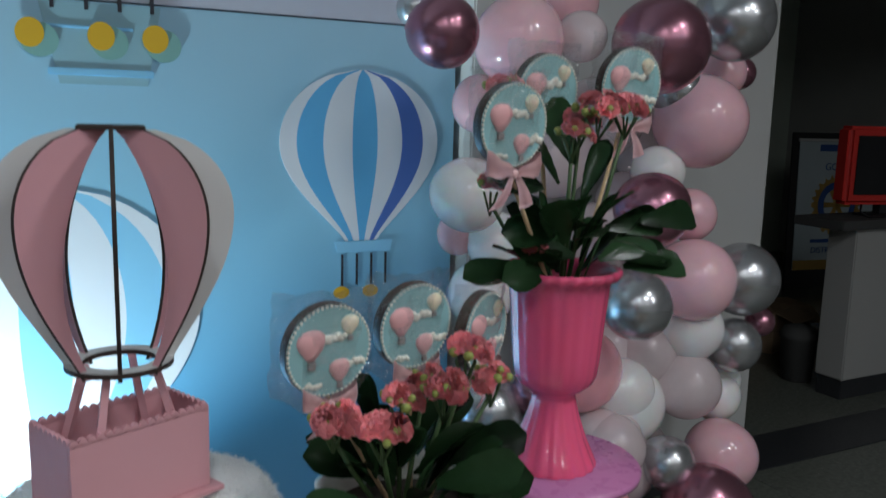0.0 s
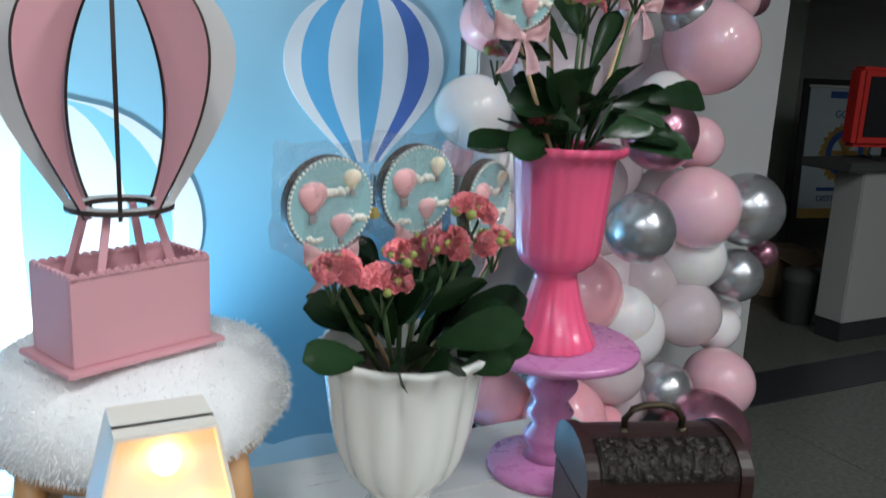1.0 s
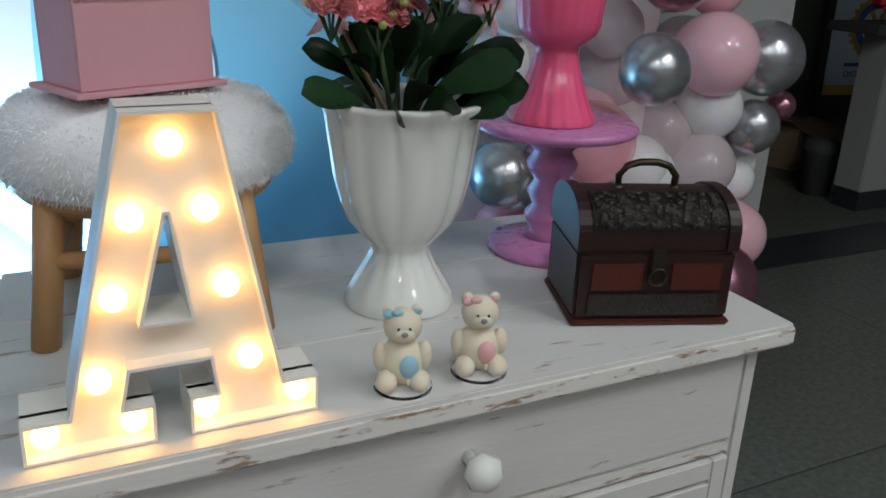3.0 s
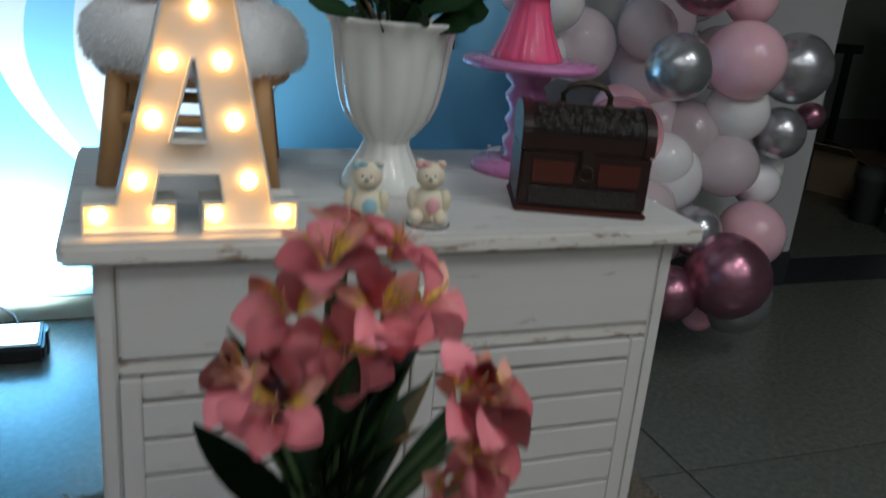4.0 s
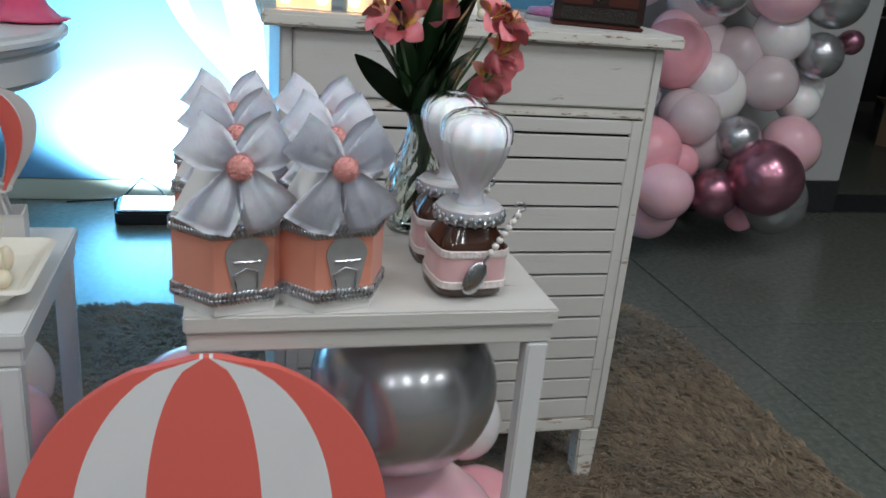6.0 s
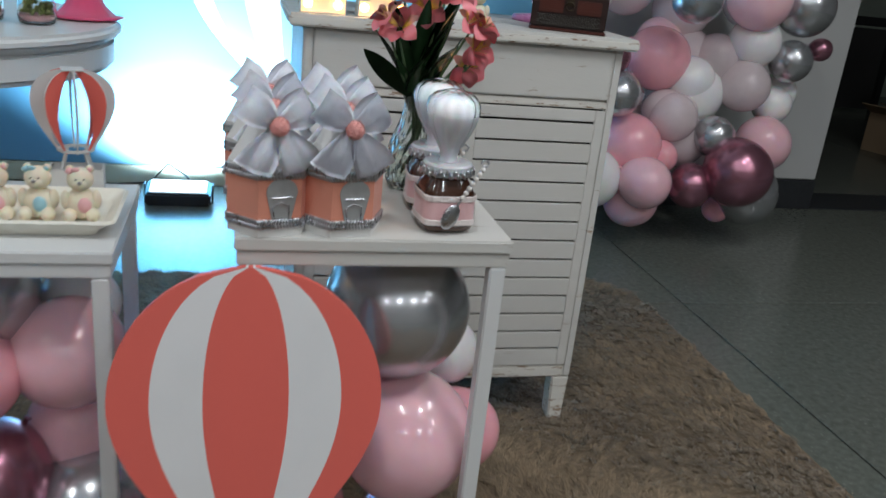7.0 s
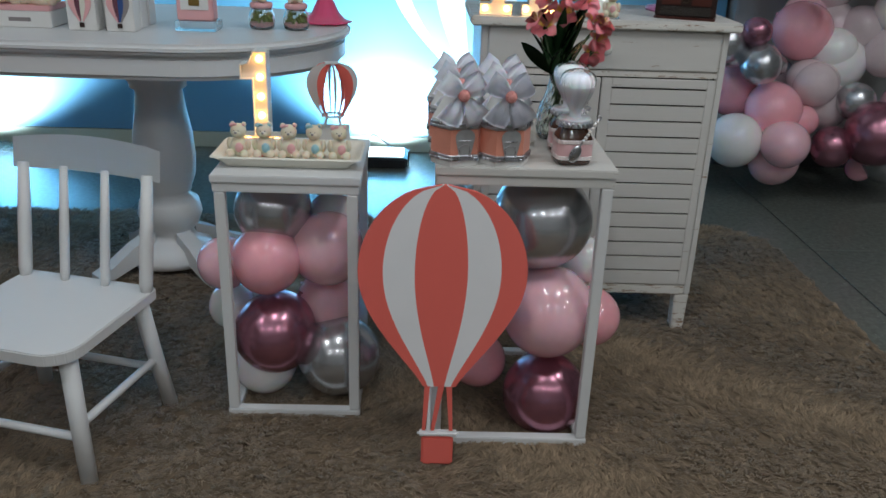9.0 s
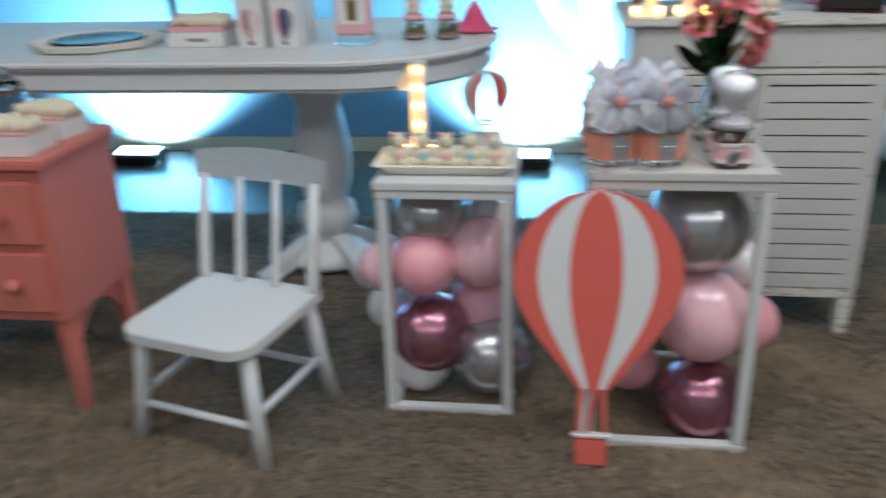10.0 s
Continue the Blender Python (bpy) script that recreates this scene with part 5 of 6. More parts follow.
# ---- fondant bears: plain figures ----
def bear_mesh(accent):
    bm = bmesh.new()

    def add(r, x, y, z, mat, sx=1, sy=1, sz=1, seg=14, rings=9):
        n0 = len(bm.faces)
        ball(r, Matrix.Translation((x, y, z)), bm, seg, rings, sx, sy, sz)
        bm.faces.ensure_lookup_table()
        for f in bm.faces[n0:]:
            f.material_index = mat
    add(.0185, 0, 0, .018, 0, 0.95, 0.9, 1.05)
    add(.0148, 0, -.001, .0475, 0, 1, 0.95, 0.95)
    add(.0075, 0, -.012, .0445, 0, 1.1, 0.8, 0.8)
    for s in (-1, 1):
        add(.0048, s * .0105, 0, .0595, 0, 1, 0.6, 1)
        add(.0028, s * .0105, -.0028, .0595, 1, 1, 0.5, 1, 8, 6)
        add(.0078, s * .0165, -.003, .0235, 0, 0.75, 0.85, 1.5)
        add(.0085, s * .0125, -.015, .0082, 0, 0.95, 1.25, 0.95)
        add(.0011, s * .0042, -.0142, .0502, 3, 1, 1, 1, 6, 5)
    add(.0024, 0, -.0182, .0475, 2, 1.1, 0.7, 0.9, 8, 6)
    add(.0085, .004, -.0145, .0195, 1, 0.9, 0.55, 1.1)
    add(.0022, .0035, -.018, .0085, 0, 0.8, 0.6, 1.5, 8, 6)
    add(.0042, -.0105, -.006, .0585, 1, 1.2, 0.6, 0.8, 8, 6)
    add(.0040, -.0045, -.008, .0605, 1, 1.2, 0.6, 0.7, 8, 6)
    return as_mesh(bm, "bear", [M_cream, accent, M_sugar_g, M_choc], True)


BEAR = {"b": bear_mesh(M_sugar_b), "p": bear_mesh(M_sugar_p)}


def bear(kind, x, y, z, yaw, s=1.0, where=""):
    ob = new("bear_figurine", BEAR[kind])
    ob.matrix_world = pose(x, y, z, 0, 0, yaw) @ Matrix.Scale(s, 4)
    return tagged(ob, "cream fondant bear with %s balloon %s" % ("blue" if kind == "b" else "pink", where), "figurine", "fondant bears")


for kx, ky, kk in ((0.203, 0.552, "b"), (0.268, 0.552, "p")):
    clear_disc = single("acrylic_disc", lathe([(.0215, 0), (.0225, .0008), (.0225, .0024), (.0215, .003), (.001, .003)], 32, m=pose(kx, ky - 0.003, DH + 0.002)), M_acrylic, I4, "clear acrylic disc under a fondant bear", "acrylic disc", group="acrylic discs")
    clear_disc.visible_shadow = False
    bear(kk, kx, ky, DH + 0.0052, -18, 1.0, "on a clear disc")
tray = thing("serving_tray", pose(-0.468, 0.185, 0.579), "cream ceramic rectangular tray holding fondant bears", "tray")


def rect_dish(hw, hd, h, flare):
    bm = bmesh.new()
    loops = []
    for x, y, z in ((hw * 0.86, hd * 0.8, 0), (hw * 0.88, hd * 0.84, 0.006), (hw + 0.0, hd, h - 0.002), (hw + flare, hd + flare, h), (hw + flare - 0.004, hd + flare - 0.004, h + 0.003), (hw * 0.9, hd * 0.86, 0.010), (hw * 0.87, hd * 0.82, 0.009)):
        lp = []
        for cx, cy, a0 in ((1, -1, -90), (1, 1, 0), (-1, 1, 90), (-1, -1, 180)):
            for k in range(5):
                a = radians(a0 + 90 * k / 4)
                rr = 0.012
                lp.append(bm.verts.new((cx * (x - rr) + rr * math.cos(a), cy * (y - rr) + rr * math.sin(a), z)))
        loops.append(lp)
    for p, q in zip(loops, loops[1:]):
        for k in range(len(p)):
            bm.faces.new((p[k], p[(k + 1) % len(p)], q[(k + 1) % len(p)], q[k]))
    bm.faces.new(list(reversed(loops[0])))
    bm.faces.new(loops[-1])
    return bm


part("dish", rect_dish(0.150, 0.075, 0.022, 0.006), M_sugar_w, tray, smooth=False)
for k in range(5):
    bear("pbpbp"[k], -0.572 + 0.0525 * k, 0.165 + 0.002 * (k % 2), 0.590, (-6, 2, 5, -3, 7)[k], 1.15, "in a row on the tray")
balloon_ornament("small_balloon_ornament", pose(-0.388, 0.29, 0.5795, 0, 0, 5), "small coral and white hot-air balloon ornament behind the bears", 0.66, -80, M_red, M_white_mdf, M_white_mdf, M_white_mdf)

# ---- wooden chest ----
chest = thing("wooden_chest", pose(0.4545, 0.570, DH + 0.002, 0, 0, -19.5), "dark mahogany treasure chest with embossed leather bands", "chest")
CW, CD, CB, CT = 0.0725, 0.100, 0.070, 0.116
part("body", box(-CW, CW, 0, CD, 0.006, CB, 0.003), M_chest, chest)
part("base_moulding", box(-CW - 0.002, CW + 0.002, -0.003, CD + 0.003, 0, 0.0058, 0.002), M_chest_red, chest)
part("red_panel", box(-CW + 0.014, -0.012, -0.0022, -0.0003, 0.034, 0.060, 0.0008), M_chest_red, chest)
part("red_panel", box(0.014, CW - 0.012, -0.0022, -0.0003, 0.034, 0.060, 0.0008), M_chest_red, chest)


def lid_profile(inset, x0, x1):
    pts = [(0 + inset, 0.0)] + [(CD / 2 - (CD / 2 - inset) * math.cos(radians(a)), 0.018 + (CT - CB - 0.018 - inset) * math.sin(radians(a))) for a in range(0, 181, 12)] + [(CD - inset, 0.0)]
    bm = slab(pts, x1 - x0)
    bm.transform(Matrix(((0, 1, 0, x0), (1, 0, 0, 0), (0, 0, 1, CB + 0.0008), (0, 0, 0, 1))))
    bmesh.ops.recalc_face_normals(bm, faces=bm.faces[:])
    return bm


lid = part("lid", lid_profile(0.0015, -CW, CW), M_chest, chest)
for x0, x1 in ((-CW - 0.001, -CW + 0.010), (CW - 0.010, CW + 0.001)):
    part("lid_band", lid_profile(-0.0012, x0, x1), M_chest, lid)
rows = []
for k in range(9):
    a = radians(4 + 8.5 * k)
    rows.append([(x, CD / 2 - (CD / 2 + 0.0005) * math.cos(a), CB + 0.019 + (CT - CB - 0.0175) * math.sin(a)) for x in (-CW + 0.012, -0.03, 0, 0.03, CW - 0.012)])
part("embossed_panel", sheet(rows, 0.0014), M_emboss, lid, "embossed flower-pattern leather")
erng = random.Random(21)
bm = bmesh.new()
for k in range(150):
    a = radians(erng.uniform(8, 68))
    x = erng.uniform(-CW + 0.016, CW - 0.016)
    c = Vector((x, CD / 2 - (CD / 2 + 0.0015) * math.cos(a), CB + 0.019 + (CT - CB - 0.0165) * math.sin(a)))
    lathe([(0.0010, 0), (0.0026, 0.0004), (0.0014, 0.0008), (0.0006, 0.0010)], 8, bm, Matrix.Translation(c) @ pose(0, 0, 0, 90 - math.degrees(a)), flute=lambda q, i: 1 + 0.3 * math.cos(5 * q))
part("embossed_flower", bm, M_emboss, lid)
part("leather_band", box(-CW + 0.012, CW - 0.012, -0.0024, -0.0003, 0.010, 0.031, 0.0008), M_emboss, chest)
part("handle", tube([(-0.026, CD / 2, CT - 0.002), (-0.027, CD / 2, CT + 0.010), (-0.020, CD / 2, CT + 0.019), (-0.008, CD / 2, CT + 0.0225), (0.008, CD / 2, CT + 0.0225), (0.020, CD / 2, CT + 0.019), (0.027, CD / 2, CT + 0.010), (0.026, CD / 2, CT - 0.002)], 0.0034, 8), M_brass, lid, "antique brass bail handle", smooth=True)
for sx in (-1, 1):
    part("handle_plate", ball(0.006, Matrix.Translation((sx * 0.027, CD / 2, CT - 0.001)), seg=10, rings=6, sz=0.6), M_brass, lid, smooth=True)
part("latch", box(-0.007, 0.007, -0.0045, -0.0006, 0.048, 0.074, 0.0015), M_brass, chest)
part("latch_ring", tube([(0.008 * math.cos(radians(a)), -0.006, 0.048 + 0.008 * math.sin(radians(a))) for a in range(0, 361, 30)], 0.0014, 6), M_brass, chest, smooth=True)


# ---------------- things on the larger frame table ----------------
def hexagon(r, turn=0):
    return [(r * math.cos(radians(60 * k + turn)), r * math.sin(radians(60 * k + turn))) for k in range(6)]


def hex_prism(r, z0, z1, r1=None):
    return lathe([(r, z0), (r if r1 is None else r1, z1)], 6)


def satin_bow(parent, at, s, seed):
    rg = random.Random(seed)
    bow_ = part("bow", ball(0.010 * s, Matrix.Translation(at), seg=10, rings=8), M_ribbon_b, parent, "pale blue satin bow", smooth=True)
    for sx in (-1, 1):
        rows = []
        ang = radians(36 if sx < 0 else 31)
        for i in range(21):
            a = 2 * math.pi * i / 20
            out = 0.5 * (1 - math.cos(a))
            c = Vector((sx * math.cos(ang), 0, math.sin(ang))) * (0.050 * s * out)
            n = Vector((-sx * math.sin(ang), 0, math.cos(ang)))
            w = s * (0.0045 + 0.0165 * min(1, out * 1.7) ** 0.8)
            y = -0.019 * s * math.sin(a) * (1 if i < 11 else 0.35)
            crease = 0.0035 * s * math.cos(2.2 * a)
            rows.append([Vector(at) + c + n * w * q + Vector((0, y - 0.007 * s * (1 - q * q) * out + crease * math.cos(7 * q + sx) * (1 - out), 0)) for q in (-1, -0.7, -0.35, 0, 0.35, 0.7, 1)])
        part("bow_loop", sheet(rows, 0.0007), M_ribbon_b, bow_, smooth=True)
        rows = []
        for i in range(11):
            u = i / 10
            c = Vector((sx * s * (0.005 + 0.027 * u), -0.010 - 0.011 * math.sin(2.5 * u), -s * 0.056 * u))
            w = s * (0.004 + 0.0195 * math.sin(min(1, u * 1.35) * math.pi / 2))
            rows.append([Vector(at) + c + Vector((q * w, -0.0045 * math.cos(5 * q + sx) * (1 - 0.6 * u), (0.016 if q * sx > 0 else 0.007) * q * sx * u * s)) for q in (-1, -0.7, -0.35, 0, 0.35, 0.7, 1)])
        part("bow_tail", sheet(rows, 0.0007), M_ribbon_b, bow_, smooth=True)
    return bow_


def wide(bm):
    """Stretches a hexagonal piece sideways: its front and back are broader than its flanks."""
    bm.transform(Matrix.Diagonal((1.14, 1, 1, 1)))
    return bm


def gift_box(m, seed):
    t = thing("gift_box", m, "hexagonal white and coral favour box with pale blue bow", "gift box", "favour boxes")
    R = 0.0460
    part("base", wide(hex_prism(R, 0.0, 0.014)), M_card, t)
    part("satin_band", wide(hex_prism(R + 0.0006, 0.0145, 0.0745)), M_coral, t, "coral satin band")
    part("shoulder", wide(hex_prism(R, 0.075, 0.088)), M_card, t)
    part("roof", wide(lathe([(R, 0.0885), (R * 0.93, 0.094), (R * 0.45, 0.138), (R * 0.12, 0.146)], 6)), M_card, t)
    for z in (0.0165, 0.0775):
        bm = bmesh.new()
        hx = hexagon(R + 0.002)
        for e in range(6):
            (xa, ya), (xb, yb) = hx[e], hx[(e + 1) % 6]
            for q in range(28):
                u = (q // 2 + 0.5) / 14
                ball(0.0024, Matrix.Translation((1.14 * (xa + (xb - xa) * u), ya + (yb - ya) * u, z + (0.0027 if q % 2 else -0.0027))) @ pose(0, 0, 0, 0, 0, 60 * e + 120) @ pose(0, 0, 0, 0, 28 if q % 2 else -28, 0), bm, 6, 4, sz=1.9)
        part("braid_trim", bm, M_silver, t, "silver braided trim", smooth=True)
    yf = -(R * math.cos(radians(30))) - 0.0012
    plaque = slab(arc(0, 0.056, 0.019, 0.017, -20, 200, 16) + [(-0.011, 0.018), (0.011, 0.018)], 0.0012, m=pose(0.002, yf - 0.0008, 0))
    pl = part("plaque", plaque, M_plaque, t, "silver mirror balloon plaque")
    part("raised_line", tube([(-0.010, yf - 0.0025, 0.050), (0.014, yf - 0.0025, 0.050)], 0.0009, 5), M_silver, pl)
    part("raised_line", tube([(-0.007, yf - 0.0025, 0.022), (-0.010, yf - 0.0025, 0.038), (0.000, yf - 0.0025, 0.044), (0.011, yf - 0.0025, 0.040), (0.010, yf - 0.0025, 0.022)], 0.0009, 5), M_silver, pl)
    at = (-0.008, -0.037, 0.138)
    satin_bow(t, at, 0.96, seed)
    pc = (at[0], at[1] - 0.018, at[2])
    pom = part("pompom", ball(0.0104, Matrix.Translation(pc), seg=18, rings=12), M_pom, t, "fluffy pink pompom", smooth=True)
    rg = np.random.default_rng(seed)
    nn = rg.normal(0, 1, (900, 3))
    nn /= np.linalg.norm(nn, axis=1)[:, None]
    me = fuzz((nn * 0.0100 + np.array(pc)).tolist(), nn.tolist(), 0.0026, 0.0004, seed)
    me.materials.append(M_pom)
    shared("wool", me, pom)
    tagged(pom.children[0], kind="stuff")
    return t


TTOP = 0.6365
g0 = gift_box(pose(-0.118, 0.014, TTOP, 0, 0, 15), 31)
for x, y, a in ((-0.029, 0.016, 12), (-0.122, 0.124, 17), (-0.026, 0.128, 13), (-0.126, 0.228, 18), (-0.026, 0.226, 10)):
    copy_thing(g0, pose(x, y, TTOP, 0, 0, a))


def squarish(a, i):
    c, s = abs(math.cos(a)), abs(math.sin(a))
    return (c ** 4.5 + s ** 4.5) ** (-1 / 4.5) * 0.93


def spread_jar(m):
    t = thing("spread_jar", m, "hazelnut spread jar with pink ribbon and balloon-shaped glass dome lid", "jar", "spread jars")
    part("glass_body", lathe([(.030, 0), (.036, .004), (.037, .010), (.037, .050), (.034, .058), (.027, .068), (.026, .072)], 48, flute=squarish), M_nut, t, "glass jar filled with dark spread", smooth=True)
    rb = part("ribbon", lathe([(.0382, .014), (.0384, .030), (.0382, .046)], 48, flute=squarish, cap=False), M_ribbon_p, t, "pink satin ribbon band", smooth=True)
    for z in (0.0115, 0.043):
        part("lace_edge", lathe([(.0386, z), (.0396, z + .001), (.0396, z + .007), (.0386, z + .008)], 48, flute=lambda a, i: squarish(a, i) * (1 + 0.01 * math.cos(40 * a)), cap=False), M_lace, rb)
    part("lid", lathe([(.030, .0725), (.0325, .074), (.0325, .086), (.030, .0885), (.002, .089)], 40), M_jarlid, t, "white round lid", smooth=False)
    bm = bmesh.new()
    for k in range(44):
        a = 2 * math.pi * k / 44
        ball(0.0030, Matrix.Translation((0.0335 * math.cos(a), 0.0335 * math.sin(a), 0.078 + (0.002 if k % 2 else -0.002))), bm, 6, 4, sz=1.3)
    part("braid_trim", bm, M_silver, t, "silver braided trim", smooth=True)
    milk = [(.014, .0892), (.0115, .094), (.012, .102), (.017, .112), (.0255, .127), (.0305, .140), (.0320, .149), (.0318, .158), (.0280, .167), (.016, .1725), (.001, .174)]
    part("dome_base", lathe(milk, 72, flute=lambda a, i: 1 + (0.045 * math.cos(12 * a) if i > 2 else 0), cap=False), M_jarlid, t, "milky fluted lower dome", smooth=True)
    clear = [(.0335, .1502), (.0342, .156), (.0338, .162), (.0315, .169), (.024, .176), (.012, .180), (.001, .181)]
    dome = part("dome_top", lathe(clear + [(.001, .1798), (.0115, .1788), (.0233, .1752), (.0305, .1684), (.0328, .162), (.0332, .156), (.0325, .1504)], 72, flute=lambda a, i: 1 + 0.045 * math.cos(12 * a), cap=False), M_glass, t, "clear fluted upper dome", smooth=True)
    dome.visible_shadow = False
    sp = part("spoon", ball(0.0108, pose(-0.004, -0.043, 0.026, 0, 25, 0), seg=14, rings=10, sy=0.28, sz=1.65), M_silver, t, "small silver spoon with pearl handle", smooth=True)
    part("spoon_handle", tube([(0.002, -0.043, 0.038), (0.018, -0.043, 0.066), (0.036, -0.040, 0.094)], 0.0016, 8), M_silver, sp, smooth=True)
    for k in range(7):
        u = k / 6
        part("pearl", ball(0.0036, Matrix.Translation((0.010 + 0.024 * u, -0.0435 + 0.003 * u, 0.052 + 0.036 * u)), seg=10, rings=7), M_pearl, sp, smooth=True)
    part("spoon_curl", tube([(0.036 + 0.005 * math.cos(radians(a)), -0.040, 0.096 + 0.004 * math.sin(radians(a))) for a in range(-90, 200, 30)], 0.0016, 6), M_silver, sp, smooth=True)
    return t


j0 = spread_jar(pose(0.107, 0.030, TTOP, 0, 0, 4))
copy_thing(j0, pose(0.108, 0.118, TTOP, 0, 0, -6))

# glass vase of alstroemeria
gv = thing("glass_vase", pose(0.097, 0.210, TTOP), "clear cut-glass vase half full of water", "vase")
VP = [(.028, 0), (.034, .003), (.038, .014), (.040, .027), (.0405, .040), (.039, .053), (.0355, .066), (.031, .079), (.026, .092), (.0215, .105), (.0190, .118), (.0180, .128), (.0205, .140)]
VI = [(r - 0.0022, z) for r, z in reversed(VP[2:-1])] + [(.020, .006), (.001, .005)]
part("glass", lathe(VP + [(.0185, .1405)] + VI, 32, flute=lambda a, i: 1 + (0.035 * math.cos(16 * a + math.pi * i) if 1 < i < 10 else 0)), M_glass, gv, "faceted clear glass")
part("water", lathe([(.019, .007), (.029, .010), (.0312, .030), (.0318, .048), (.030, .062), (.001, .0622)], 32), M_water, gv, smooth=True)


def lily_petal_mesh(mat, l, w, curl):
    """A spoon-shaped petal, narrow at its foot, with a pointed tip that rolls back."""
    rows = []
    for i in range(12):
        u = i / 11
        ww = max(0.0006, w * (0.16 + 0.84 * math.sin(math.pi * min(1, u * 0.78)) ** 1.3) * (1 - max(0, (u - 0.72) / 0.29) ** 2) ** 0.6)
        y, z = l * (0.10 + 0.30 * u + 0.55 * u * u), l * (0.80 * u - curl * u ** 3)
        rows.append([(ww * q, y - 0.10 * ww * q * q, z + 0.38 * ww * q * q * (1 - u) + 0.05 * ww * math.sin(9 * u + 4 * q)) for q in (-1, -0.66, -0.33, 0, 0.33, 0.66, 1)])
    return as_mesh(sheet(rows, 0.0005), "petal", mat, True)


PET_R = lily_petal_mesh(M_lily, 0.031, 0.0125, 0.42)
PET_Y = lily_petal_mesh(M_lily_y, 0.030, 0.0070, 0.30)
bouquet = thing("alstroemeria_bouquet", pose(0.097, 0.210, TTOP), "pink alstroemeria flowers with yellow throats and long leaves", "flowers")
HEADS = [(-0.012, -0.02, 0.322, 20, -15), (0.022, -0.035, 0.296, 50, 10), (0.060, -0.02, 0.292, 55, 40), (-0.038, -0.02, 0.292, 45, -45), (0.012, 0.02, 0.318, 15, 10), (0.05, 0.02, 0.31, 30, 60),
         (0.085, -0.03, 0.242, 60, 30), (0.100, -0.035, 0.205, 70, 25), (0.090, -0.02, 0.180, 85, 10), (0.112, 0.0, 0.215, 60, 70), (0.110, -0.03, 0.235, 50, 45), (-0.045, -0.03, 0.225, 60, -25), (-0.065, -0.02, 0.236, 50, -70),
         (0.000, -0.025, 0.270, 65, -20)]
brg = random.Random(17)
for k, (x, y, z, tip, yaw) in enumerate(HEADS):
    x, y, z = (0.66 if x > 0.07 else 0.80) * x - 0.004, y - (0.035 if x > 0.07 else 0), z - 0.006 + (0.018 if z < 0.25 else 0)
    st = part("stem", tube([(x * 0.08, y * 0.08, 0.012), (x * 0.12, y * 0.12, 0.12), (x * 0.55, y * 0.5, z * 0.72), (x, y, z - 0.012)], 0.0022, 7, r2=0.0017), M_stem, bouquet, smooth=True)
    hm = pose(x, y, z, tip, 0, yaw)
    for q in range(6):
        shared("petal", PET_R if q in (0, 2, 3, 4) else PET_Y, st, hm @ pose(0, 0, -0.006, brg.uniform(-14, 8), brg.uniform(-10, 10), 60 * q + brg.uniform(-8, 8)))
    bm = bmesh.new()
    for q in range(5):
        a = q * 1.26
        tube([(0, 0, -0.004), (0.004 * math.cos(a), 0.004 * math.sin(a), 0.012), (0.008 * math.cos(a), 0.008 * math.sin(a), 0.018)], 0.0006, 4, bm)
    part("stamen", bm, M_stamen, st).matrix_basis = hm


def blade_mesh(l, w, droop):
    rows = []
    for i in range(10):
        u = i / 9
        ww = w * math.sin(math.pi * (0.06 + 0.93 * u)) ** 0.8
        rows.append([(ww * q, l * (0.25 * u + 0.75 * u * u * droop), l * (u - 0.35 * droop * u * u) + 0.2 * abs(q) * ww) for q in (-1, 0, 1)])
    return as_mesh(sheet(rows, 0.0007), "leaf", M_leaf, True)


BLADES = [blade_mesh(0.115, 0.0125, 0.15), blade_mesh(0.095, 0.0135, 0.4), blade_mesh(0.125, 0.0115, 0.05)]
for k in range(22):
    a = 137.5 * k
    shared("leaf", BLADES[k % 3], bouquet, pose(0.010 * math.cos(radians(a)), 0.010 * math.sin(radians(a)), 0.11 + 0.075 * (k / 22), brg.uniform(-16, 2), brg.uniform(-10, 10), a))
shared("leaf", BLADES[1], bouquet, pose(-0.012, -0.012, 0.140, 8, -50, 0))
shared("leaf", BLADES[1], bouquet, pose(0.018, -0.01, 0.140, 5, 55, 0))

# ---------------- things on the oval table ----------------
TT = TH + 0.0005


def gift_bag(m, seed):
    t = thing("paper_bag", m, "white paper favour bag with a paper balloon on it", "gift bag", "paper bags")
    part("bag", box(-0.037, 0.037, 0, 0.055, 0, 0.150, 0.002), M_card, t)
    part("folded_top", box(-0.037, 0.037, 0.018, 0.036, 0.1505, 0.185, 0.002), M_ribbon_p, t)
    n = 14
    for lo, hi, mt, off in ((-1, -0.45, M_sugar_p, 0), (-0.45, 0.0, M_bal_wine, 0), (0, 0.5, M_sugar_w if seed % 2 else M_text_blue, 0), (0.5, 1, M_sugar_g if not seed % 2 else M_sugar_p, 0)):
        l = [(lo * 0.029 * envelope(k / n * 0.999), 0.024 + 0.085 * k / n) for k in range(n + 1)]
        r = [(hi * 0.029 * envelope(k / n * 0.999), 0.024 + 0.085 * k / n) for k in range(n + 1)]
        part("paper_gore", strip(l, r, 0.0025, m=pose(0, -0.003, 0)), mt, t)
    part("paper_basket", box(-0.006, 0.006, -0.003, -0.0003, 0.009, 0.021, 0.0003), M_choc, t)
    return t


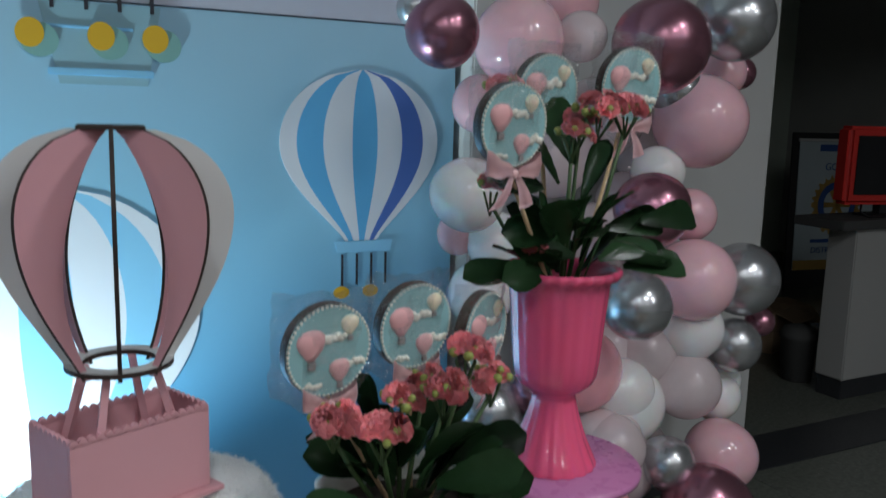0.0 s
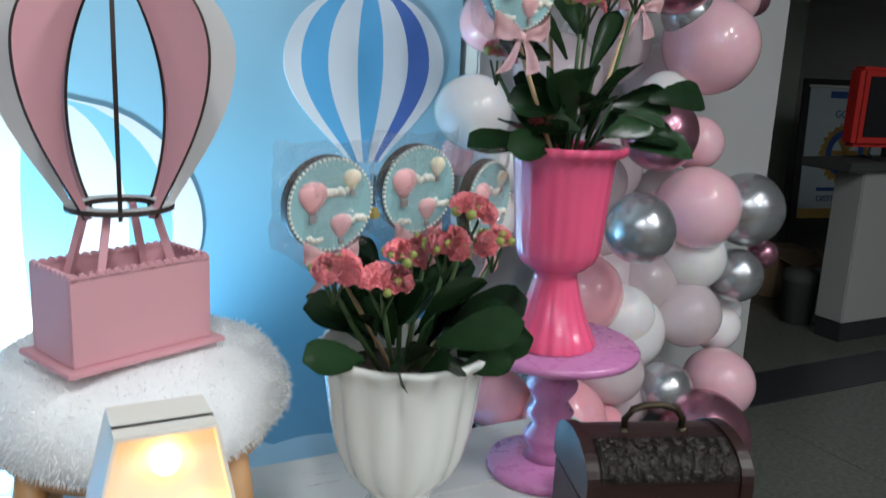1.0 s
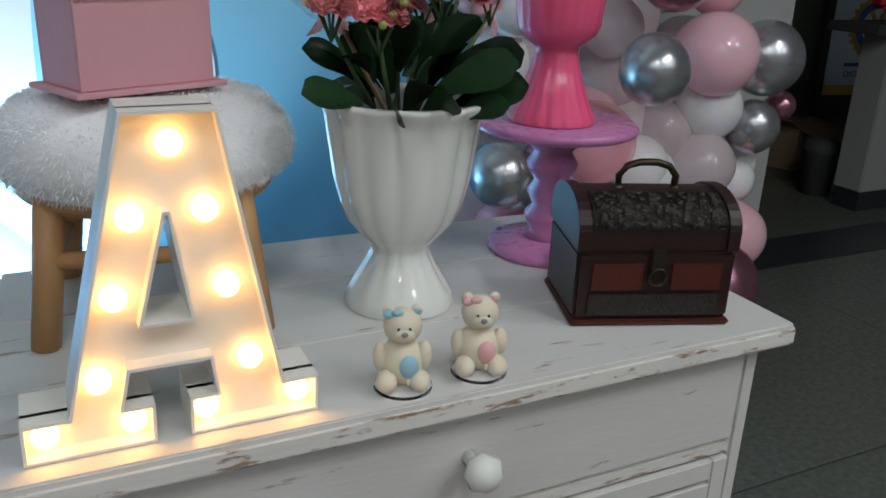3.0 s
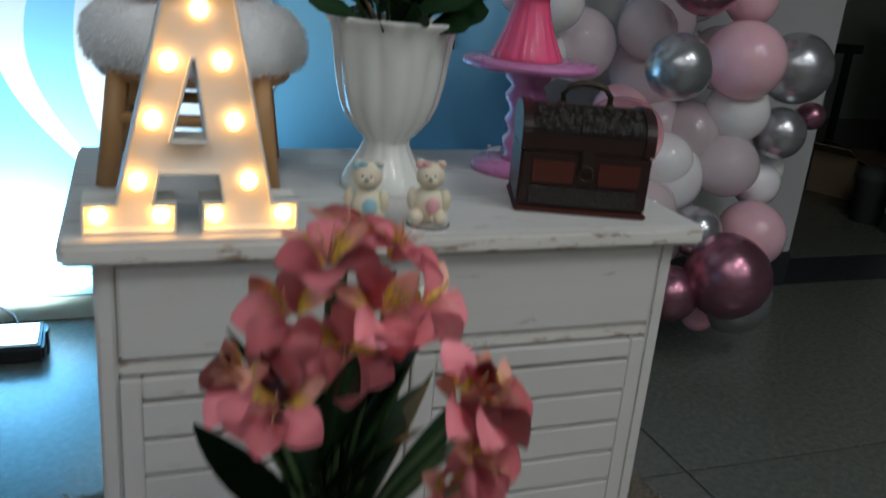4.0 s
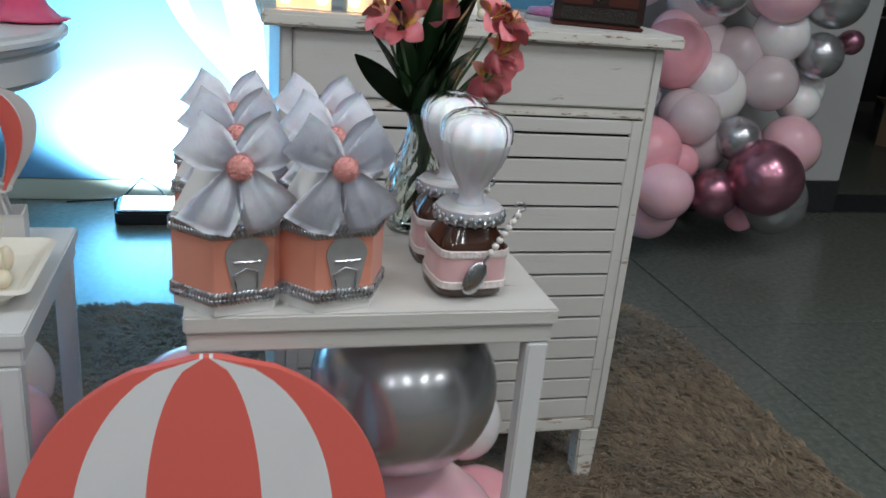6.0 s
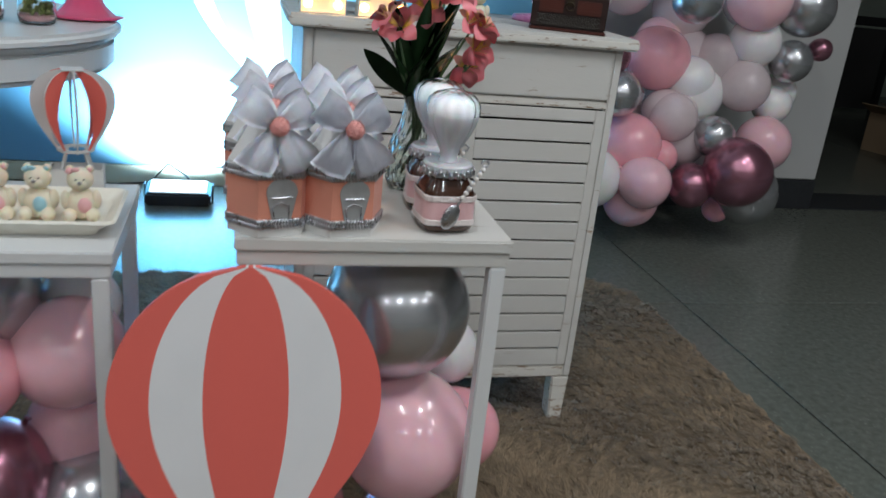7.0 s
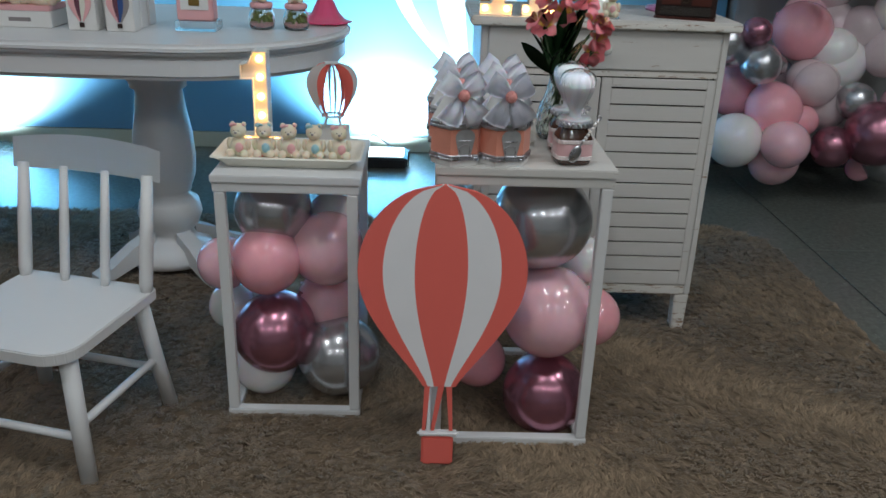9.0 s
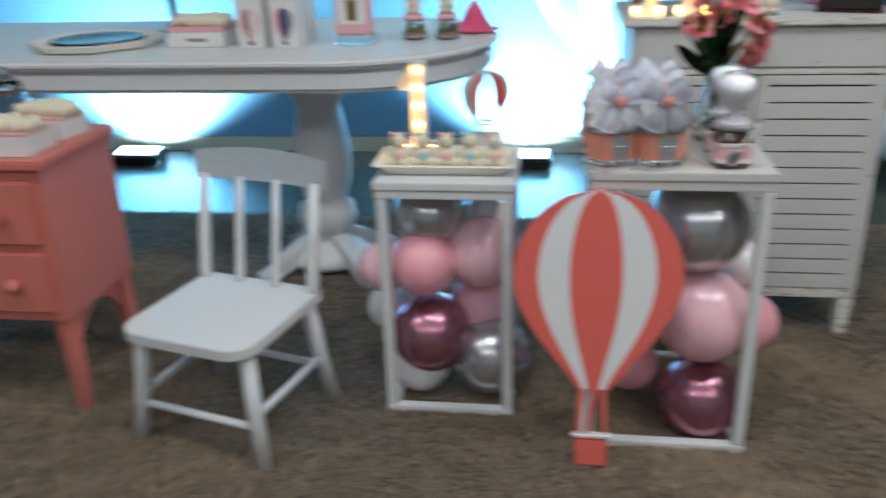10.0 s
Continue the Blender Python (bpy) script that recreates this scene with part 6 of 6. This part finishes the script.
b0, b1 = gift_bag(pose(-1.080, 0.693, TT), 1), gift_bag(pose(-0.982, 0.693, TT), 2)
for k, (x, y) in enumerate(((-1.080, 0.763), (-0.985, 0.763), (-1.080, 0.833), (-0.985, 0.833))):
    copy_thing((b0, b1)[k % 2], pose(x, y, TT))
pf = thing("acrylic_block", pose(-0.800, 0.768, TT), "clear acrylic riser with a pink framed print on it", "display")
part("riser", box(-0.055, 0.055, -0.03, 0.05, 0, 0.026, 0.003), M_acrylic, pf, "clear acrylic riser")
fr = part("pink_frame", box(-0.048, 0.048, -0.022, 0.03, 0.0265, 0.15, 0.003), M_sugar_p, pf)
part("picture", box(-0.037, 0.037, -0.0245, -0.0225, 0.055, 0.14, 0.0005), M_card, fr)
part("figure_print", box(-0.014, 0.014, -0.0265, -0.0246, 0.066, 0.12, 0.004), M_gold, fr)


def candy_jar(m):
    t = thing("candy_jar", m, "small glass candy jar with a fondant bear on its lid", "jar", "candy jars")
    part("glass", lathe([(.026, 0), (.033, .004), (.036, .018), (.034, .040), (.028, .052), (.026, .056), (.0245, .056), (.0265, .051), (.0325, .039), (.0345, .018), (.0315, .006), (.001, .005)], 32, cap=False), M_glass, t, smooth=True)
    part("pink_layer", lathe([(.030, .006), (.033, .012), (.0335, .018), (.001, .019)], 24), M_sugar_p, t, smooth=True)
    bm, rg = bmesh.new(), random.Random(4)
    for k in range(70):
        a, rr = rg.uniform(0, 6.28), 0.028 * math.sqrt(rg.uniform(0.2, 1))
        ball(0.0042, Matrix.Translation((rr * math.cos(a), rr * math.sin(a), rg.uniform(0.022, 0.044))), bm, 6, 5)
    tagged(part("sweet", bm, M_bud, t, "green and yellow sweets", smooth=True), kind="stuff")
    part("lid", lathe([(.027, .0565), (.031, .058), (.031, .068), (.027, .071), (.002, .0712)], 28), M_sugar_p, t, smooth=True)
    return t


c0 = candy_jar(pose(-0.640, 0.833, TT))
copy_thing(c0, pose(-0.545, 0.833, TT))
bear("p", -0.640, 0.833, TT + 0.072, -10, 1.05, "on a candy jar lid")
bear("b", -0.545, 0.833, TT + 0.072, 5, 1.05, "on a candy jar lid")
single("pink_dish", lathe([(.055, 0), (.075, .004), (.078, .008), (.060, .010), (.040, .030), (.026, .060), (.010, .085), (.002, .088)], 36, flute=lambda a, i: 1 + 0.03 * math.cos(12 * a)), M_pink_gloss, pose(-0.482, 0.988, TT), "hot-pink scalloped bell-shaped dish cover", "dish cover", smooth=True)
cb = thing("sweet_box", pose(-1.245, 0.718, TT), "white lettered box tray with cream sweets on pink", "box")
part("box", box(-0.095, 0.075, 0, 0.13, 0, 0.042, 0.002), M_card, cb)
part("liner", box(-0.094, 0.074, 0.001, 0.129, 0.0425, 0.056, 0.002), M_sugar_p, cb)
part("lettering_bar", box(-0.035, 0.022, -0.0012, -0.0002, 0.016, 0.026, 0.0003), M_sugar_g, cb)
bm, rg = bmesh.new(), random.Random(9)
for k in range(26):
    ball(rg.uniform(0.013, 0.02), Matrix.Translation((-0.075 + 0.018 * (k % 9), 0.03 + 0.035 * (k // 9), 0.066 + rg.uniform(0, 0.008))), bm, 10, 7)
tagged(part("sweet", bm, M_cream, cb, "heap of cream sweets", smooth=True), kind="stuff")
pt = thing("plate_tray", pose(-1.585, 0.778, TT), "cream octagonal tray with a dark inner plate", "tray")
part("dish", lathe([(.150, 0), (.185, .004), (.195, .022), (.188, .024), (.17, .012), (.001, .011)], 8, m=pose(0, 0, 0, 0, 0, 22.5)), M_sugar_w, pt)
part("plate", lathe([(.10, .012), (.135, .020), (.132, .023), (.09, .016), (.001, .016)], 40), M_screen, pt, "black round plate", smooth=True)
ck = thing("cake_pedestal", pose(-1.46, 1.038, TT), "black plate on a gold stem with a pink cake", "cake stand")
part("foot", lathe([(.06, 0), (.06, .006), (.02, .012)], 32), M_gold, ck, smooth=True)
part("stem", lathe([(.016, .0122), (.012, .05), (.014, .118)], 20), M_gold, ck, smooth=True)
part("plate", lathe([(.10, .1185), (.175, .124), (.178, .130), (.17, .132), (.001, .131)], 48), M_screen, ck, smooth=True)
part("cake", lathe([(.120, .1325), (.122, .136), (.122, .225), (.116, .232), (.001, .233)], 40), M_sugar_p, ck, "pink iced cake", smooth=True)

# ---------------- things on the desk ----------------
DT = 0.6405
for x, y, a, s in ((-1.44, 0.05, 2, 1.0), (-1.42, 0.20, -8, 0.8)):
    bx = thing("treat_box", pose(x, y, DT, 0, 0, a), "low white box of cream treats on the salmon desk", "box", "treat boxes")
    part("box", box(-0.10 * s, 0.085 * s, -0.035, 0.075 * s, 0, 0.045, 0.002), M_card, bx)
    part("liner", box(-0.099 * s, 0.084 * s, -0.034, 0.074 * s, 0.0455, 0.052, 0.001), M_sugar_p, bx)
    bm, rg = bmesh.new(), random.Random(int(100 * s))
    for k in range(16):
        ball(rg.uniform(0.014, 0.02), Matrix.Translation((-0.075 * s + 0.03 * s * (k % 6), -0.01 + 0.03 * (k // 6), 0.063)), bm, 10, 7)
    tagged(part("treat", bm, M_cream, bx, "cream fondant treats", smooth=True), kind="stuff")
gj = thing("glass_cloche", pose(-1.53, 0.24, DT), "clear glass jar with a domed lid", "jar")
part("glass", lathe([(.04, 0), (.045, .004), (.047, .05), (.045, .09), (.03, .105), (.0285, .1045), (.043, .089), (.045, .05), (.043, .006), (.001, .005)], 32, cap=False), M_glass, gj, smooth=True)
part("lid", lathe([(.031, .1055), (.034, .112), (.024, .128), (.006, .136), (.007, .142), (.010, .150), (.004, .157)], 28), M_glass, gj, smooth=True)

# ---------------- the far room ----------------
BY = 4.75
ban = thing("club_banner", pose(5.68, BY, 0.0, -2, 0, -10), "pale hanging club banner in a dark frame", "banner")
part("frame", box(-0.06, 0.86, 0.012, 0.035, 0.0, 1.28, 0.004), M_black, ban)
part("cloth", box(0.0, 0.80, 0, 0.010, 0.15, 1.22, 0.002), M_banner, ban)
part("top_rod", tube([(-0.02, -0.004, 1.22), (0.82, -0.004, 1.22)], 0.012, 8), M_wall, ban, smooth=True)
part("gold_fringe", box(0.0, 0.80, -0.003, -0.0005, 0.15, 0.23, 0), M_gold, ban)
gear = lathe([(0.225, 0), (0.225, 0.003)], 96, flute=lambda a, i: 1 + (0.13 if math.cos(24 * a) > 0 else 0), m=Matrix.Translation((0.40, -0.001, 0.69)) @ pose(0, 0, 0, 90))
part("emblem_gear", gear, M_gold, ban)
part("emblem_ring", lathe([(0.19, 0), (0.19, 0.002)], 48, m=Matrix.Translation((0.40, -0.0042, 0.69)) @ pose(0, 0, 0, 90)), M_text_blue, ban)
part("emblem_disc", lathe([(0.135, 0), (0.135, 0.002)], 48, m=Matrix.Translation((0.40, -0.0064, 0.69)) @ pose(0, 0, 0, 90)), M_banner, ban)
for a in range(0, 180, 60):
    part("emblem_spoke", box(-0.135, 0.135, -0.0105, -0.0086, -0.020, 0.020, 0, m=Matrix.Translation((0.40, 0, 0.69)) @ Matrix.Rotation(radians(a), 4, "Y")), M_gold, ban)
part("lettering_bar", box(0.20, 0.60, -0.003, -0.0004, 1.13, 1.185, 0), M_text_blue, ban)


def lettering(word, x, z, size, parent):
    c = bpy.data.curves.new("lettering", "FONT")
    c.body, c.size, c.align_x, c.extrude = word, size, "CENTER", 0.001
    c.materials.append(M_text_blue)
    ob = new("lettering", c)
    ob.parent = parent
    ob.matrix_basis = pose(x, -0.003, z, 90)
    return ob


lettering("DE", 0.42, 1.065, 0.055, ban)
lettering("GOIAN", 0.40, 0.975, 0.085, ban)
lettering("DISTRITO 4770", 0.40, 0.29, 0.07, ban)
part("lettering_bar", box(0.16, 0.66, -0.003, -0.0004, 0.375, 0.405, 0), M_text_blue, ban)

ctr = thing("counter", pose(3.57, 2.68, 0), "grey-white masonry counter with a dark stone slab", "counter")
part("block", box(0, 1.4, 0, 0.16, 0.10, 0.86, 0.006), M_wall_back, ctr)
part("plinth", box(0.01, 1.39, 0.01, 0.15, 0.0, 0.099, 0.003), M_skirting, ctr)
part("counter_slab", box(-0.16, 1.45, -0.04, 0.24, 0.8605, 0.905, 0.004), M_joint, ctr)
tv = thing("red_monitor", pose(3.56, 2.76, 0.9055, 0, 0, -12), "red-framed black screen standing on the counter", "monitor")
part("casing", box(0, 0.62, 0, 0.10, 0.06, 0.44, 0.02, seg=3), M_plastic_red, tv)
part("screen", box(0.045, 0.575, -0.004, -0.0005, 0.11, 0.395, 0.001), M_screen, tv)
part("neck", box(0.24, 0.38, 0.03, 0.08, 0.012, 0.059, 0.002), M_black, tv)
part("base", box(0.16, 0.46, -0.02, 0.12, 0.0, 0.0115, 0.002), M_black, tv)
part("cable", tube([(0.10, 0.0, 0.06), (0.08, -0.02, 0.03), (0.12, -0.03, 0.006), (0.22, -0.02, 0.006)], 0.006, 6), M_black, tv, smooth=True)


def carton(m, w, d, h, flap):
    t = thing("cardboard_box", m, "open brown cardboard carton on the floor", "carton", "cartons")
    part("bottom", box(-w, w, -d, d, 0, 0.006, 0), M_cardboard, t)
    for x0, x1, y0, y1 in ((-w, w, -d, -d + 0.006), (-w, w, d - 0.006, d), (-w, -w + 0.006, -d + 0.006, d - 0.006), (w - 0.006, w, -d + 0.006, d - 0.006)):
        part("side", box(x0, x1, y0, y1, 0.0065, h, 0), M_cardboard, t)
    part("flap", box(-w, w, 0, 0.14, -0.002, 0.003, 0, m=Matrix.Translation((0, -d, h)) @ pose(0, 0, 0, flap)), M_cardboard, t)
    part("flap", box(-0.14, 0, -d, d, -0.002, 0.003, 0, m=Matrix.Translation((-w, 0, h)) @ pose(0, 0, 0, 0, 25)), M_cardboard, t)
    return t


carton(pose(4.02, 3.58, 0, 0, 0, 20), 0.15, 0.13, 0.25, 200)
carton(pose(4.36, 3.74, 0, 0, 0, -12), 0.14, 0.12, 0.21, 215)
bk = thing("metal_rack", pose(5.0, 5.0, 0, 0, 0, 0), "dark metal rack against the far wall", "rack")
for x in (0, 0.3):
    part("post", box(x, x + 0.05, 0, 0.05, 0, 0.72, 0.003), M_black, bk)
part("crossbar", box(-0.5, 0.42, -0.02, 0.06, 0.72, 0.79, 0.004), M_black, bk)
part("panel", box(-0.48, -0.02, 0.02, 0.04, 0.05, 0.70, 0.002), M_joint, bk)
bin_ = single("waste_bin", lathe([(.10, 0), (.115, .01), (.135, .33), (.145, .34), (.145, .36), (.12, .42), (.04, .44), (.002, .445)], 28), M_joint, pose(3.66, 3.02, 0) @ Matrix.Scale(0.68, 4), "dark grey domed waste bin behind the counter", "bin", smooth=True)

# ---------------- ceiling fixtures ----------------
for tx, ty in TUBES:
    cf = thing("ceiling_light", pose(tx, ty, TOP), "white fluorescent ceiling fixture", "ceiling light", "ceiling lights")
    part("housing", box(-0.11, 0.11, -0.34, 0.34, -0.05, 0, 0.004), M_white_clean, cf)

# ---------------- terrazzo slabs ----------------
GX, GY, S = 1.216, 1.185, 1.25
slab_mesh = as_mesh(box(-S / 2 + 0.003, S / 2 - 0.003, -S / 2 + 0.003, S / 2 - 0.003, -0.0058, 0.0, 0.0015, seg=1), "floor_slab", M_slab)
for i in range(-5, 6):
    for k in range(-5, 5):
        cx, cy = GX + (i + 0.5) * S, GY + (k + 0.5) * S
        if X0 - S / 2 < cx < X1 + S / 2 and Y0 - S / 2 < cy < Y1 + S / 2:
            shared("floor_slab", slab_mesh, floor, pose(cx, cy, 0))
